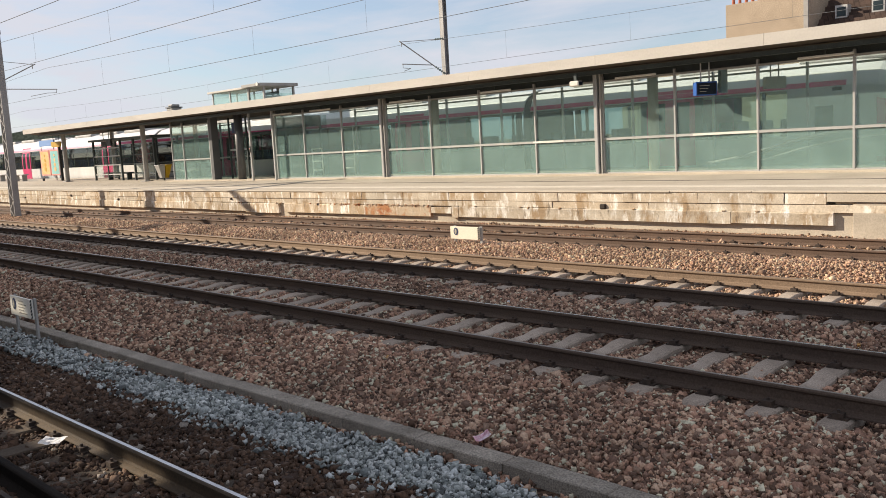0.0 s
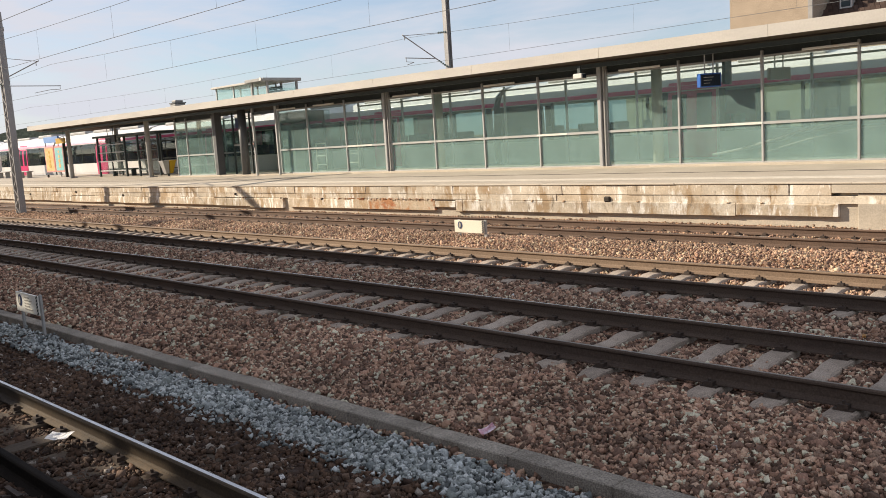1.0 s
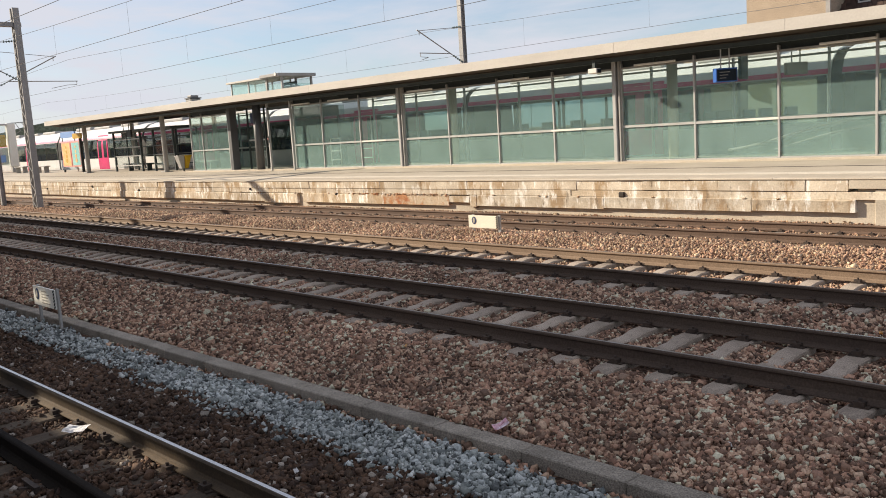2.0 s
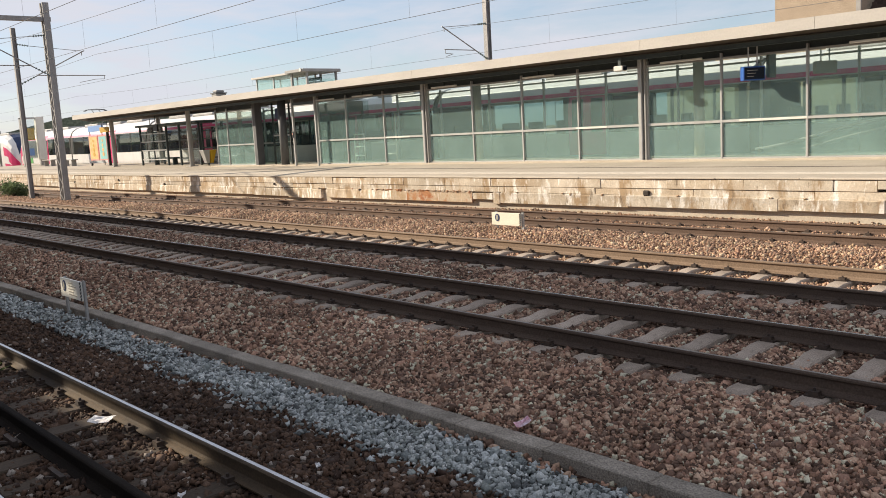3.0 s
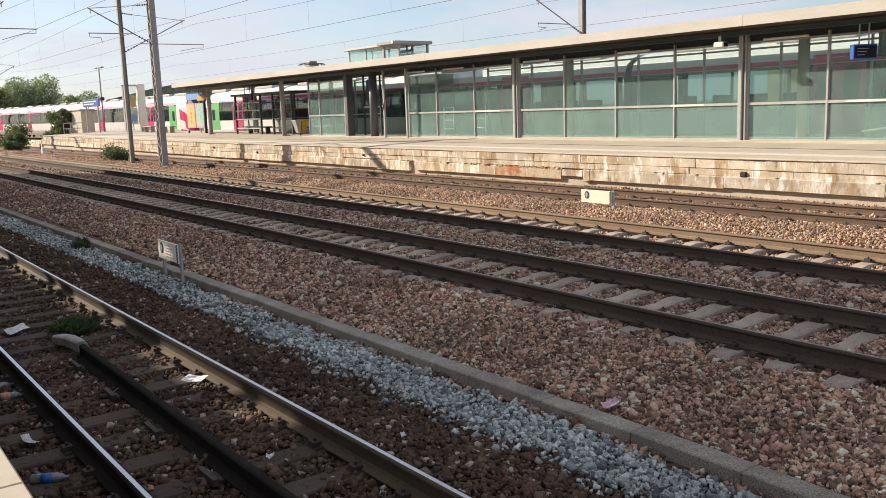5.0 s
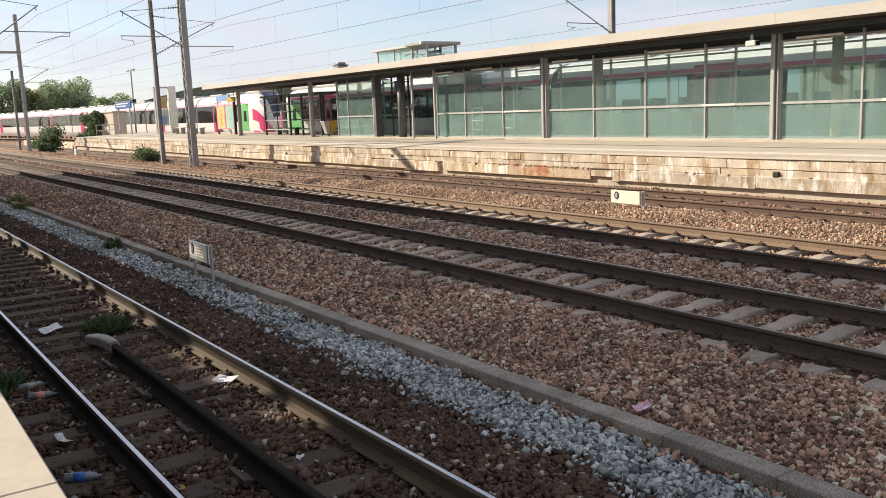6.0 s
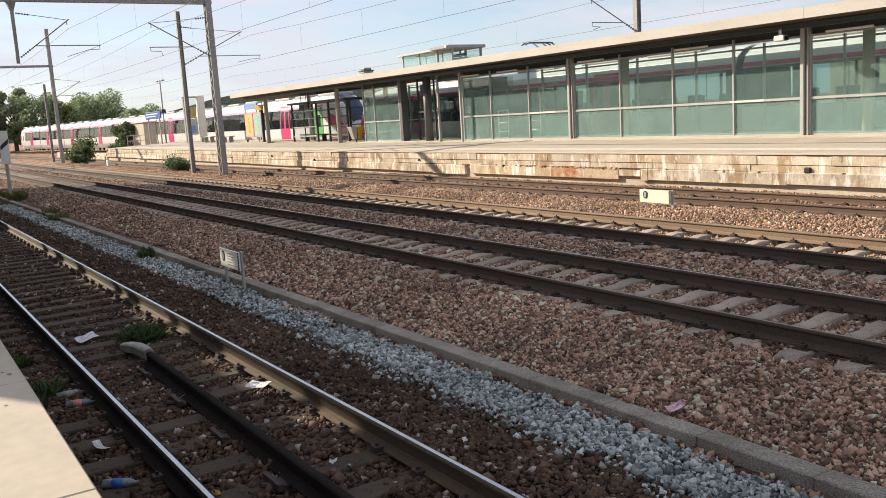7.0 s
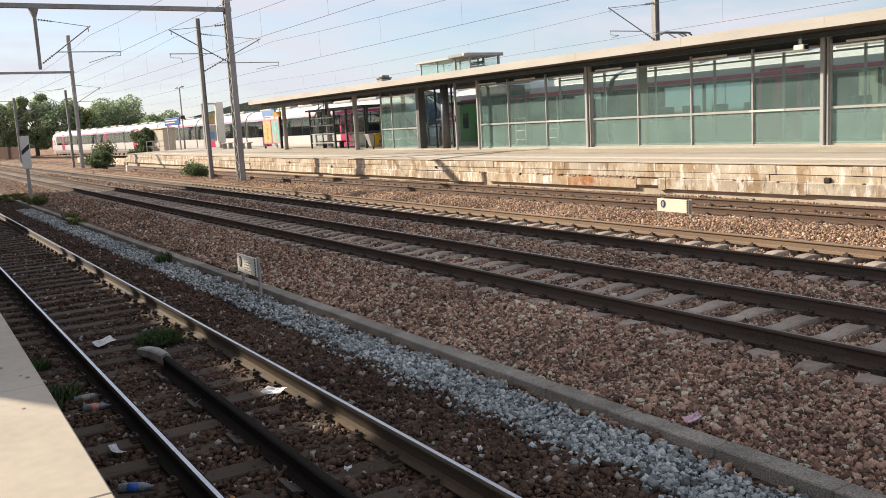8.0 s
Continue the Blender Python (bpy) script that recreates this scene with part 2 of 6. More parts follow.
KERB = mat("kerb_concrete", (0.29, 0.255, 0.21), (0.16, 0.138, 0.11), scale=2.6, rough=0.92, fine=75, vary=0.15, grain=0.5, bump=0.5, space="World")
PLAT_CONC = mat("platform_concrete", (0.53, 0.465, 0.37), (0.43, 0.37, 0.29), scale=1.3, rough=0.88, fine=35, grain=0.12)
DRIPS = [((0.37, 0.265, 0.16), 2.0, 0.8, 0.50), ((0.20, 0.155, 0.11), 5.0, 1.6, 0.59), ((0.78, 0.735, 0.655), 4.2, 1.3, 0.53), ((0.82, 0.78, 0.71), 9.0, 1.8, 0.595)]
NEAR_CONC = mat("near_platform_concrete", (0.44, 0.38, 0.30), (0.37, 0.32, 0.25), scale=1.1, rough=0.88, fine=12, grain=0.05, bump=0.03, space="World")
PLAT_WALL = mat("stained_wall_concrete", (0.58, 0.49, 0.37), (0.41, 0.33, 0.235), scale=1.2, rough=0.92, fine=26, grain=0.13, vary=0.15, bump=0.3, space="World", drips=DRIPS)
PLAT_WALL_B = mat("limed_wall_concrete", (0.64, 0.565, 0.45), (0.46, 0.385, 0.29), scale=1.6, rough=0.92, fine=26, grain=0.13, vary=0.15, bump=0.3, space="World", drips=DRIPS)
RUST_PLATE = mat("rust_stained_concrete", (0.50, 0.42, 0.31), (0.44, 0.30, 0.18), scale=1.6, rough=0.9, fine=26, grain=0.15, bump=0.3, space="World", drips=[((0.40, 0.19, 0.085), 1.6, 1.6, 0.47), ((0.36, 0.13, 0.05), 3.0, 2.2, 0.53), ((0.15, 0.085, 0.055), 6.0, 5.0, 0.60), ((0.66, 0.58, 0.47), 7.0, 1.5, 0.58)])
# near-black that stands for the shade inside recesses
DARK_GAP = mat("shadowed_recess", (0.06, 0.05, 0.04), (0.04, 0.033, 0.028), rough=0.95)
PLAT_TOP = mat("platform_paving", (0.46, 0.40, 0.32), (0.37, 0.32, 0.25), scale=0.9, rough=0.9, fine=25, grain=0.12)
STEEL_GREY = mat("grey_painted_steel", (0.36, 0.35, 0.33), (0.28, 0.27, 0.25), scale=2, rough=0.5, fine=40, grain=0.1)
STEEL_SLATE = mat("slate_painted_steel", (0.125, 0.128, 0.13), (0.10, 0.10, 0.10), scale=2, rough=0.5, fine=40, grain=0.1)
STEEL_PALE = mat("pale_aluminium", (0.47, 0.465, 0.45), (0.40, 0.395, 0.38), scale=2, rough=0.45, metal=0.3, fine=40, grain=0.08)
STEEL_DARK = mat("dark_green_steel", (0.055, 0.07, 0.068), (0.04, 0.05, 0.05), scale=3, rough=0.5)
MAST = mat("galvanised_mast", (0.33, 0.32, 0.31), (0.23, 0.225, 0.22), scale=1.5, rough=0.6, metal=0.3, streak=(1, 1, 0.4))
WIRE = mat("catenary_wire", (0.13, 0.135, 0.14), (0.18, 0.18, 0.18), rough=0.8, bump=0, spec=0.1)
INSUL = mat("insulator_glass", (0.20, 0.24, 0.22), (0.12, 0.16, 0.15), rough=0.2)
FASCIA = mat("cream_fascia", (0.53, 0.495, 0.44), (0.44, 0.41, 0.365), scale=0.6, rough=0.6, fine=20, grain=0.05, streak=(0.6, 1, 3))
SOFFIT = mat("brown_soffit", (0.085, 0.063, 0.048), (0.06, 0.047, 0.038), scale=0.8, rough=0.75, streak=(0.3, 2, 2))
ROOF_TOP = mat("roof_felt", (0.33, 0.31, 0.28), (0.25, 0.235, 0.21), scale=1, rough=0.9)
GLASS_G = glass_mat("green_pane", (0.93, 0.985, 0.97), dusty=0.105, film_tint=(0.50, 0.72, 0.69))
# lower panes: a denser pale film than the upper ones
GLASS_L = glass_mat("pale_lower_pane", (0.93, 0.985, 0.97), dusty=0.185, film_tint=(0.52, 0.74, 0.69))
GLASS_B = glass_mat("rear_pane", (0.975, 0.995, 0.99), dusty=0.02, film_tint=(0.52, 0.74, 0.70))
GLASS_E = glass_mat("end_pane_glass", (0.80, 0.88, 0.87), dusty=0.05, film_tint=(0.45, 0.62, 0.60))
GLASS_C = glass_mat("clear_pane", (0.94, 0.97, 0.965), dusty=0.05)
TRAIN_WHITE = mat("train_white", (0.72, 0.71, 0.69), (0.62, 0.61, 0.585), scale=0.9, rough=0.35, bump=0, grain=0.05, streak=(1, 1, 0.4))
TRAIN_GREY = mat("train_grey_skirt", (0.42, 0.41, 0.41), (0.33, 0.32, 0.32), scale=1, rough=0.45, bump=0, grain=0.06)
TRAIN_PINK = mat("train_magenta", (0.62, 0.035, 0.15), (0.52, 0.03, 0.13), scale=1, rough=0.35, bump=0, grain=0.05)
TRAIN_GREEN = mat("train_green", (0.12, 0.42, 0.12), (0.10, 0.34, 0.12), rough=0.4, bump=0, grain=0.05)
TRAIN_BLUE = mat("train_dark_blue", (0.02, 0.035, 0.10), (0.015, 0.03, 0.07), rough=0.2, bump=0)
TRAIN_GLASS = mat("train_window", (0.03, 0.045, 0.05), (0.015, 0.022, 0.025), scale=0.8, rough=0.12, bump=0, spec=0.3)
TRAIN_PANE = glass_mat("train_pane", (0.74, 0.82, 0.80), dusty=0.015, film_tint=(0.4, 0.45, 0.45))
RUBBER = mat("black_rubber", (0.018, 0.018, 0.018), (0.028, 0.027, 0.026), rough=0.8)
TRAIN_ROOF = mat("train_roof_gear", (0.42, 0.41, 0.39), (0.30, 0.29, 0.28), rough=0.6)
WHITE = mat("white_paint", (0.74, 0.72, 0.66), (0.66, 0.63, 0.56), rough=0.5, grain=0.06, fine=30)
CREAM = mat("cream_board", (0.78, 0.72, 0.58), (0.72, 0.66, 0.53), rough=0.55, grain=0.06)
BLACK = mat("black_paint", (0.02, 0.02, 0.022), (0.03, 0.03, 0.03), rough=0.5)
NAVY = mat("navy_print", (0.03, 0.045, 0.12), (0.025, 0.04, 0.10), rough=0.5)
GREYPRINT = mat("grey_print", (0.38, 0.36, 0.30), (0.33, 0.31, 0.27), rough=0.6)
YELLOW = mat("yellow_plastic", (0.68, 0.42, 0.02), (0.55, 0.34, 0.02), rough=0.5, grain=0.08)
AMBER = mat("amber_sign", (0.55, 0.33, 0.03), (0.46, 0.28, 0.03), rough=0.5, grain=0.05)
BLUE = mat("blue_sign", (0.03, 0.11, 0.38), (0.025, 0.09, 0.32), rough=0.45, grain=0.05)
SKYBLUE = mat("light_blue_board", (0.20, 0.33, 0.60), (0.17, 0.29, 0.54), rough=0.45, grain=0.05)
TEAL = mat("teal_print", (0.25, 0.52, 0.50), (0.20, 0.45, 0.45), rough=0.5)
PINKPRINT = mat("red_border_print", (0.60, 0.20, 0.18), (0.62, 0.34, 0.28), rough=0.5)
ORANGE = mat("orange_print", (0.70, 0.36, 0.12), (0.68, 0.52, 0.24), rough=0.5, scale=3)
SCREEN = mat("dark_screen", (0.012, 0.016, 0.024), (0.016, 0.022, 0.035), rough=0.5, bump=0, spec=0.1)
PAPER = mat("crumpled_paper", (0.92, 0.91, 0.90), (0.87, 0.86, 0.85), rough=0.8)
PLASTIC = mat("bottle_plastic", (0.19, 0.215, 0.23), (0.13, 0.15, 0.17), rough=0.2, spec=0.6)
LEAF = leaf_mat("leaf_green", (0.105, 0.15, 0.06), (0.075, 0.115, 0.045), 1.5)
LEAF_DARK = leaf_mat("dark_leaf", (0.125, 0.17, 0.078), (0.085, 0.12, 0.055), 1.5)
TREE_LEAF = leaf_mat("tree_leaf", (0.33, 0.39, 0.205), (0.235, 0.30, 0.155), 0.4)
TREE_DARK = leaf_mat("dark_tree_leaf", (0.29, 0.36, 0.205), (0.21, 0.28, 0.155), 0.4)
LEAF_YELLOW = leaf_mat("yellow_leaf", (0.25, 0.25, 0.075), (0.16, 0.185, 0.06), 1.5)
BARK = mat("bark", (0.11, 0.085, 0.06), (0.07, 0.055, 0.04), scale=4, rough=0.9, streak=(3, 3, 0.5))
STUCCO = mat("ochre_render", (0.42, 0.34, 0.25), (0.34, 0.275, 0.20), scale=0.8, rough=0.92, fine=15)
BOX_CONC = mat("beige_render", (0.52, 0.46, 0.37), (0.44, 0.385, 0.31), scale=0.9, rough=0.9, fine=25, grain=0.1)
TILE = mat("roof_tile", (0.105, 0.066, 0.05), (0.075, 0.05, 0.04), scale=2, rough=0.85, vary=0.3, island=0.3)
TERRACOTTA = mat("terracotta", (0.42, 0.12, 0.06), (0.33, 0.10, 0.05), rough=0.8)
FENCE_WOOD = mat("brown_fence_wood", (0.17, 0.10, 0.065), (0.12, 0.072, 0.05), rough=0.85, vary=0.2)
HILL = mat("wooded_hill", (0.12, 0.155, 0.115), (0.155, 0.19, 0.14), scale=0.05, rough=1, fine=0.4, grain=0.4, bump=0)
BRICK_DARK = mat("brown_brick", (0.17, 0.115, 0.08), (0.12, 0.085, 0.06), scale=0.8, rough=0.9, fine=18)
UNSEEN_WALL = mat("unseen_wall_render", (0.60, 0.54, 0.46), (0.52, 0.46, 0.39), scale=0.6, rough=0.9, fine=20)


# ---- mesh tools ----
def quadbox(bm, x0, x1, y0, y1, z0, z1, bevel=0.0):
    vs = [bm.verts.new((x, y, z)) for x in (x0, x1) for y in (y0, y1) for z in (z0, z1)]
    fs = [(0, 1, 3, 2), (4, 6, 7, 5), (0, 4, 5, 1), (2, 3, 7, 6), (0, 2, 6, 4), (1, 5, 7, 3)]
    faces = [bm.faces.new([vs[i] for i in f]) for f in fs]
    if bevel:
        edges = list({e for f in faces for e in f.edges})
        bmesh.ops.bevel(bm, geom=edges, offset=bevel, segments=1, affect="EDGES", clamp_overlap=True)


def tube(bm, a, b, r0, r1=None, n=8, cap=True):
    a, b = Vector(a), Vector(b)
    r1 = r0 if r1 is None else r1
    d = (b - a).normalized()
    u = d.orthogonal().normalized()
    w = d.cross(u)
    rings = [[bm.verts.new(p + r * (math.cos(2 * math.pi * k / n) * u + math.sin(2 * math.pi * k / n) * w)) for k in range(n)] for p, r in ((a, r0), (b, r1))]
    for k in range(n):
        bm.faces.new((rings[0][k], rings[0][(k + 1) % n], rings[1][(k + 1) % n], rings[1][k]))
    if cap:
        bm.faces.new(rings[0][::-1])
        bm.faces.new(rings[1])


def polytube(bm, pts, r, n=6):
    for a, b in zip(pts, pts[1:]):
        tube(bm, a, b, r, n=n)


def beam(bm, a, b, w, h):
    """A squared bar from a to b, w wide and h high."""
    a, b = Vector(a), Vector(b)
    d = (b - a).normalized()
    side = d.cross(Vector((0, 0, 1)))
    side = side.normalized() if side.length > 1e-4 else Vector((1, 0, 0))
    up = side.cross(d)
    ring = [[bm.verts.new(p + sx * side * w / 2 + sz * up * h / 2) for sx, sz in ((-1, -1), (1, -1), (1, 1), (-1, 1))] for p in (a, b)]
    for k in range(4):
        bm.faces.new((ring[0][k], ring[0][(k + 1) % 4], ring[1][(k + 1) % 4], ring[1][k]))
    bm.faces.new(ring[0][::-1])
    bm.faces.new(ring[1])


def loft(bm, rings, cap=True, closed=True):
    """Rings of points, joined one to the next."""
    vs = [[bm.verts.new(p) for p in ring] for ring in rings]
    n = len(vs[0])
    for a, b in zip(vs, vs[1:]):
        for k in range(n if closed else n - 1):
            bm.faces.new((a[k], a[(k + 1) % n], b[(k + 1) % n], b[k]))
    if cap:
        bm.faces.new(vs[0][::-1])
        bm.faces.new(vs[-1])


def plate(bm, pts, d):
    """A flat plate with the outline pts, thick by the vector d."""
    a = [bm.verts.new(p) for p in pts]
    b = [bm.verts.new(Vector(p) + Vector(d)) for p in pts]
    n = len(a)
    bm.faces.new(a)
    bm.faces.new(b[::-1])
    for k in range(n):
        bm.faces.new((a[k], b[k], b[(k + 1) % n], a[(k + 1) % n]))


def mesh_of(name, bm, material, smooth=False):
    bmesh.ops.recalc_face_normals(bm, faces=bm.faces)
    me = bpy.data.meshes.new(name)
    bm.to_mesh(me)
    bm.free()
    me.materials.append(material)
    if smooth:
        me.shade_smooth()
    return me


def part(name, bm, material, parent=None, label="", smooth=False, kind=""):
    ob = new(name, mesh_of(name, bm, material, smooth))
    ob.parent = parent
    return tagged(ob, label, kind=kind)


def piece(name, me, parent, m=None):
    ob = new(name, me)
    ob.parent = parent
    if m is not None:
        ob.matrix_basis = m
    return ob


def thing(name, label, category, at=(0, 0, 0), rz=0.0, group="", kind=""):
    ob = new(name)
    ob.matrix_basis = pose(*at, 0, 0, rz)
    return tagged(ob, label, category, group, kind)


def box_part(name, dims, material, parent, label="", bevel=0.0):
    bm = bmesh.new()
    quadbox(bm, *dims, bevel=bevel)
    return part(name, bm, material, parent, label)


def raw_mesh(name, verts, faces, material):
    """A large mesh from arrays: faces all of one size."""
    me = bpy.data.meshes.new(name)
    n, k = faces.shape
    me.vertices.add(len(verts))
    me.vertices.foreach_set("co", np.ascontiguousarray(verts, dtype=np.float32).ravel())
    me.loops.add(n * k)
    me.loops.foreach_set("vertex_index", np.ascontiguousarray(faces, dtype=np.int32).ravel())
    me.polygons.add(n)
    me.polygons.foreach_set("loop_start", np.arange(0, n * k, k, dtype=np.int32))
    me.update(calc_edges=True)
    me.materials.append(material)
    return me


# ---- ground ----
PROFILE = [(-900, -0.6), (-8, -0.45), (0.5, -0.27), (0.9, -0.22), (2.8, -0.215), (3.0, -0.18), (3.55, -0.185), (3.9, -0.25), (4.2, -0.29), (4.86, -0.31), (5.04, -0.30), (5.08, -0.22), (5.36, -0.20),
           (6.3, -0.10), (6.66, -0.095), (6.95, -0.12), (7.3, -0.145), (8.5, -0.145), (8.9, -0.12), (9.15, -0.095), (10.2, -0.11), (10.5, -0.135), (10.95, -0.165), (12.35, -0.165), (12.8, -0.14), (13.5, -0.05), (14.2, 0.0), (14.9, -0.03), (15.4, -0.13), (17.4, -0.13), (17.75, -0.07),
           (18.1, -0.02), (18.6, -0.05), (20, -0.3), (27, -0.3), (27.6, -0.12), (30.5, -0.12), (33, -0.3), (60, -0.3), (900, 0.0)]
PY, PZ = np.array([p[0] for p in PROFILE]), np.array([p[1] for p in PROFILE])


def gz(y):
    return np.interp(y, PY, PZ)


def drift(x):
    """How far the kerb and its drain lean towards the nearest track, x metres along."""
    return 0.0135 * np.clip(-4.0 - x, 0.0, 60.0)


def bed_z(x, y):
    """Height of the bed, with the kerb's step following its lean."""
    w = np.interp(y, [2.6, 3.4, 5.2, 6.8], [0.0, 1.0, 1.0, 0.0])
    return gz(y + drift(x) * w)


def lumps(x, y):
    return 0.014 * (np.sin(x * 2.1 + 1.3 * y) + np.sin(x * 0.83 - y * 2.7 + 1) + np.sin(x * 4.7 + y * 3.9 + 2)) / 1.5


def make_ground():
    xs = np.concatenate([np.linspace(-1500, -320, 12), np.linspace(-300, -64, 60), np.arange(-62, 7, 0.3), np.linspace(8, 60, 14), np.linspace(80, 900, 8)])
    ys = np.unique(np.concatenate([np.linspace(-900, -10, 10), np.arange(-8, 0.4, 1.0), np.arange(0.4, 19, 0.14), PY[2:-2], np.arange(19, 40, 1.0), np.linspace(45, 900, 12)]))
    gx, gy = np.meshgrid(xs, ys, indexing="ij")
    z = bed_z(gx, gy) + np.where((gy > 0.6) & (gy < 18) & (np.abs(gy + drift(gx) - 4.92) > 0.3), lumps(gx, gy), 0)
    v = np.stack([gx, gy, z], -1).reshape(-1, 3)
    i = (np.arange(len(xs) - 1)[:, None] * len(ys) + np.arange(len(ys) - 1)[None]).ravel()
    f = np.stack([i, i + len(ys), i + len(ys) + 1, i + 1], -1)
    return tagged(new("ground", raw_mesh("ground", v, f, BED)), "brown railway ballast bed between the tracks", "ground", kind="structure")


make_ground()

# ---- tracks ----
RAIL_PROFILE = [(-0.075, 0.0), (0.075, 0.0), (0.075, 0.011), (0.02, 0.03), (0.009, 0.045), (0.009, 0.12), (0.022, 0.133), (0.036, 0.142), (0.036, 0.158), (0.027, 0.1685), (0.016, 0.172),
                (-0.016, 0.172), (-0.027, 0.1685), (-0.036, 0.158), (-0.036, 0.142), (-0.022, 0.133), (-0.009, 0.12), (-0.009, 0.045), (-0.02, 0.03), (-0.075, 0.011)]


def rail_mesh(name, line, ztop, side, top):
    """A flat-bottomed rail along the points of line, its head at ztop."""
    bm = bmesh.new()
    rings = []
    for k, (x, y) in enumerate(line):
        (xa, ya), (xb, yb) = line[max(k - 1, 0)], line[min(k + 1, len(line) - 1)]
        d = math.hypot(xb - xa, yb - ya)
        nx, ny = -(yb - ya) / d, (xb - xa) / d
        rings.append([(x + nx * a, y + ny * a, ztop - 0.172 + b) for a, b in RAIL_PROFILE])
    loft(bm, rings)
    me = mesh_of(name, bm, side)
    me.materials.append(top)
    for p in me.polygons:
        if p.normal.z > 0.985 and p.center.z > ztop - 0.015:
            p.material_index = 1
    return me


def concrete_sleeper():
    bm = bmesh.new()
    rings = []
    for y, top, w in ((-1.2, -0.05, 0.105), (-1.02, 0.0, 0.12), (-0.45, 0.0, 0.115), (-0.25, -0.032, 0.105), (0.25, -0.032, 0.105), (0.45, 0.0, 0.115), (1.02, 0.0, 0.12), (1.2, -0.05, 0.105)):
        rings.append([(-w - 0.03, y, -0.2), (w + 0.03, y, -0.2), (w, y, top - 0.015), (w - 0.02, y, top), (-w + 0.02, y, top), (-w, y, top - 0.015)])
    loft(bm, rings)
    return mesh_of("sleeper", bm, CONC_SLEEPER)


def wooden_sleeper():
    bm = bmesh.new()
    quadbox(bm, -0.125, 0.125, -1.25, 1.25, -0.15, 0.0, bevel=0.012)
    return mesh_of("sleeper", bm, WOOD_SLEEPER)


def clip_mesh(x0, x1, pitch, y_of, z, shift):
    """The rail clips and base plates of one track, joined."""
    bm = bmesh.new()
    x = x0
    while x < x1:
        for s in (-1, 1):
            yc = y_of(x) + s * 0.7525
            quadbox(bm, x - 0.08, x + 0.08, yc - 0.13, yc + 0.13, z - 0.004, z + 0.012)
            for d in (-0.095, 0.095):
                quadbox(bm, x - 0.045, x + 0.045, yc + d - 0.035, yc + d + 0.035, z + 0.01, z + 0.05)
                tube(bm, (x, yc + d, z + 0.04), (x, yc + d, z + 0.075), 0.014, n=6)
        x += pitch
    return bm


TRACKS = []


def make_track(label, yc, slope, z, wooden, side, tops, phase=0.0, pitch=0.6, near=(-60.0, 8.0), sides=None):
    tr = thing("railway_track", label, "railway track", group="parallel tracks")
    y_of = lambda x: yc + slope * (x + 8)
    for k, s in enumerate((-1, 1)):
        line = [(x, y_of(x) + s * 0.7525) for x in (-420, -120, -30, 40)]
        piece("rail", rail_mesh("rail", line, z, (sides or (side, side))[k], tops[k]), tr)
    me = wooden_sleeper() if wooden else concrete_sleeper()
    top = z - 0.172 - 0.012
    x = near[0] + phase
    xs = []
    while x < near[1]:
        xs.append(x)
        jit = random.uniform(-0.015, 0.015)
        piece("sleeper", me, tr, pose(x + jit, y_of(x), top - random.uniform(0, 0.006), 0, 0, random.uniform(-0.8, 0.8)))
        x += pitch
    bm = bmesh.new()
    x = near[0] + phase - pitch
    while x > -200:
        quadbox(bm, x - 0.13, x + 0.13, y_of(x) - 1.2, y_of(x) + 1.2, top - 0.15, top - 0.004)
        x -= pitch
    part("sleeper_row", bm, WOOD_SLEEPER if wooden else CONC_SLEEPER, tr, kind="stuff")
    part("rail_fastening", clip_mesh(near[0] + 15 + phase, near[1], pitch, y_of, top, 0), CLIP, tr, kind="stuff")
    TRACKS.append((yc, slope, np.array(xs), pitch, 1.25 if wooden else 1.2))
    return tr


T1 = make_track("railway track with dark wooden sleepers and polished rails", 2.155, 0.0084, 0.0, True, RAIL_SIDE, (RAIL_TOP, RAIL_TOP), phase=0.15, sides=(RAIL_SIDE, RAIL_SUN_PATCH))
T2 = make_track("track with concrete sleepers and bright worn rails", 7.89, -0.001, 0.113, False, RAIL_UMBER, (RAIL_DULL, RAIL_TOP), phase=0.29)
# sunlit far rail and shaded near rail are told apart by colour
T3 = make_track("track with concrete sleepers and tan rusty rails", 11.67, -0.003, 0.09, False, RAIL_UMBER, (RAIL_DULL, RAIL_DULL), phase=0.05, sides=(RAIL_UMBER, RAIL_TAN))
T4 = make_track("rusty track beside the far platform wall", 16.63, 0.001, 0.05, False, RAIL_BROWN, (RAIL_DULL, RAIL_DULL), phase=0.2)

# the check rail in the middle of the nearest track, with its bent end
guard = thing("check_rail", "dark check rail with a bent steel end cap", "rail")
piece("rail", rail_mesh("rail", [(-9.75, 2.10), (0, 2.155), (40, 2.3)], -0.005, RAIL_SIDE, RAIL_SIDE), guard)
gb = bmesh.new()
rings = []
for x, y, h, w in ((-9.66, 2.10, 0.03, 0.058), (-9.85, 2.10, 0.028, 0.066), (-10.15, 2.095, 0.005, 0.078), (-10.5, 2.09, -0.05, 0.075), (-10.85, 2.08, -0.13, 0.045)):
    ring = []
    for k in range(9):
        a = math.pi * k / 8
        ring.append((x, y - w * math.cos(a), h - 0.05 + 0.05 * math.sin(a) if 0 < k < 8 else max(h - 0.11, -0.2)))
    ring += [(x, y + (w - 0.012) * 0.9, max(h - 0.11, -0.2)), (x, y, h - 0.02), (x, y - (w - 0.012) * 0.9, max(h - 0.11, -0.2))]
    rings.append(ring)
loft(gb, rings)
part("end_cap", gb, mat("bent_steel_cap", (0.27, 0.25, 0.23), (0.17, 0.14, 0.12), scale=5, rough=0.5, metal=0.4), guard, "bent grey steel end cap")
bmc = bmesh.new()
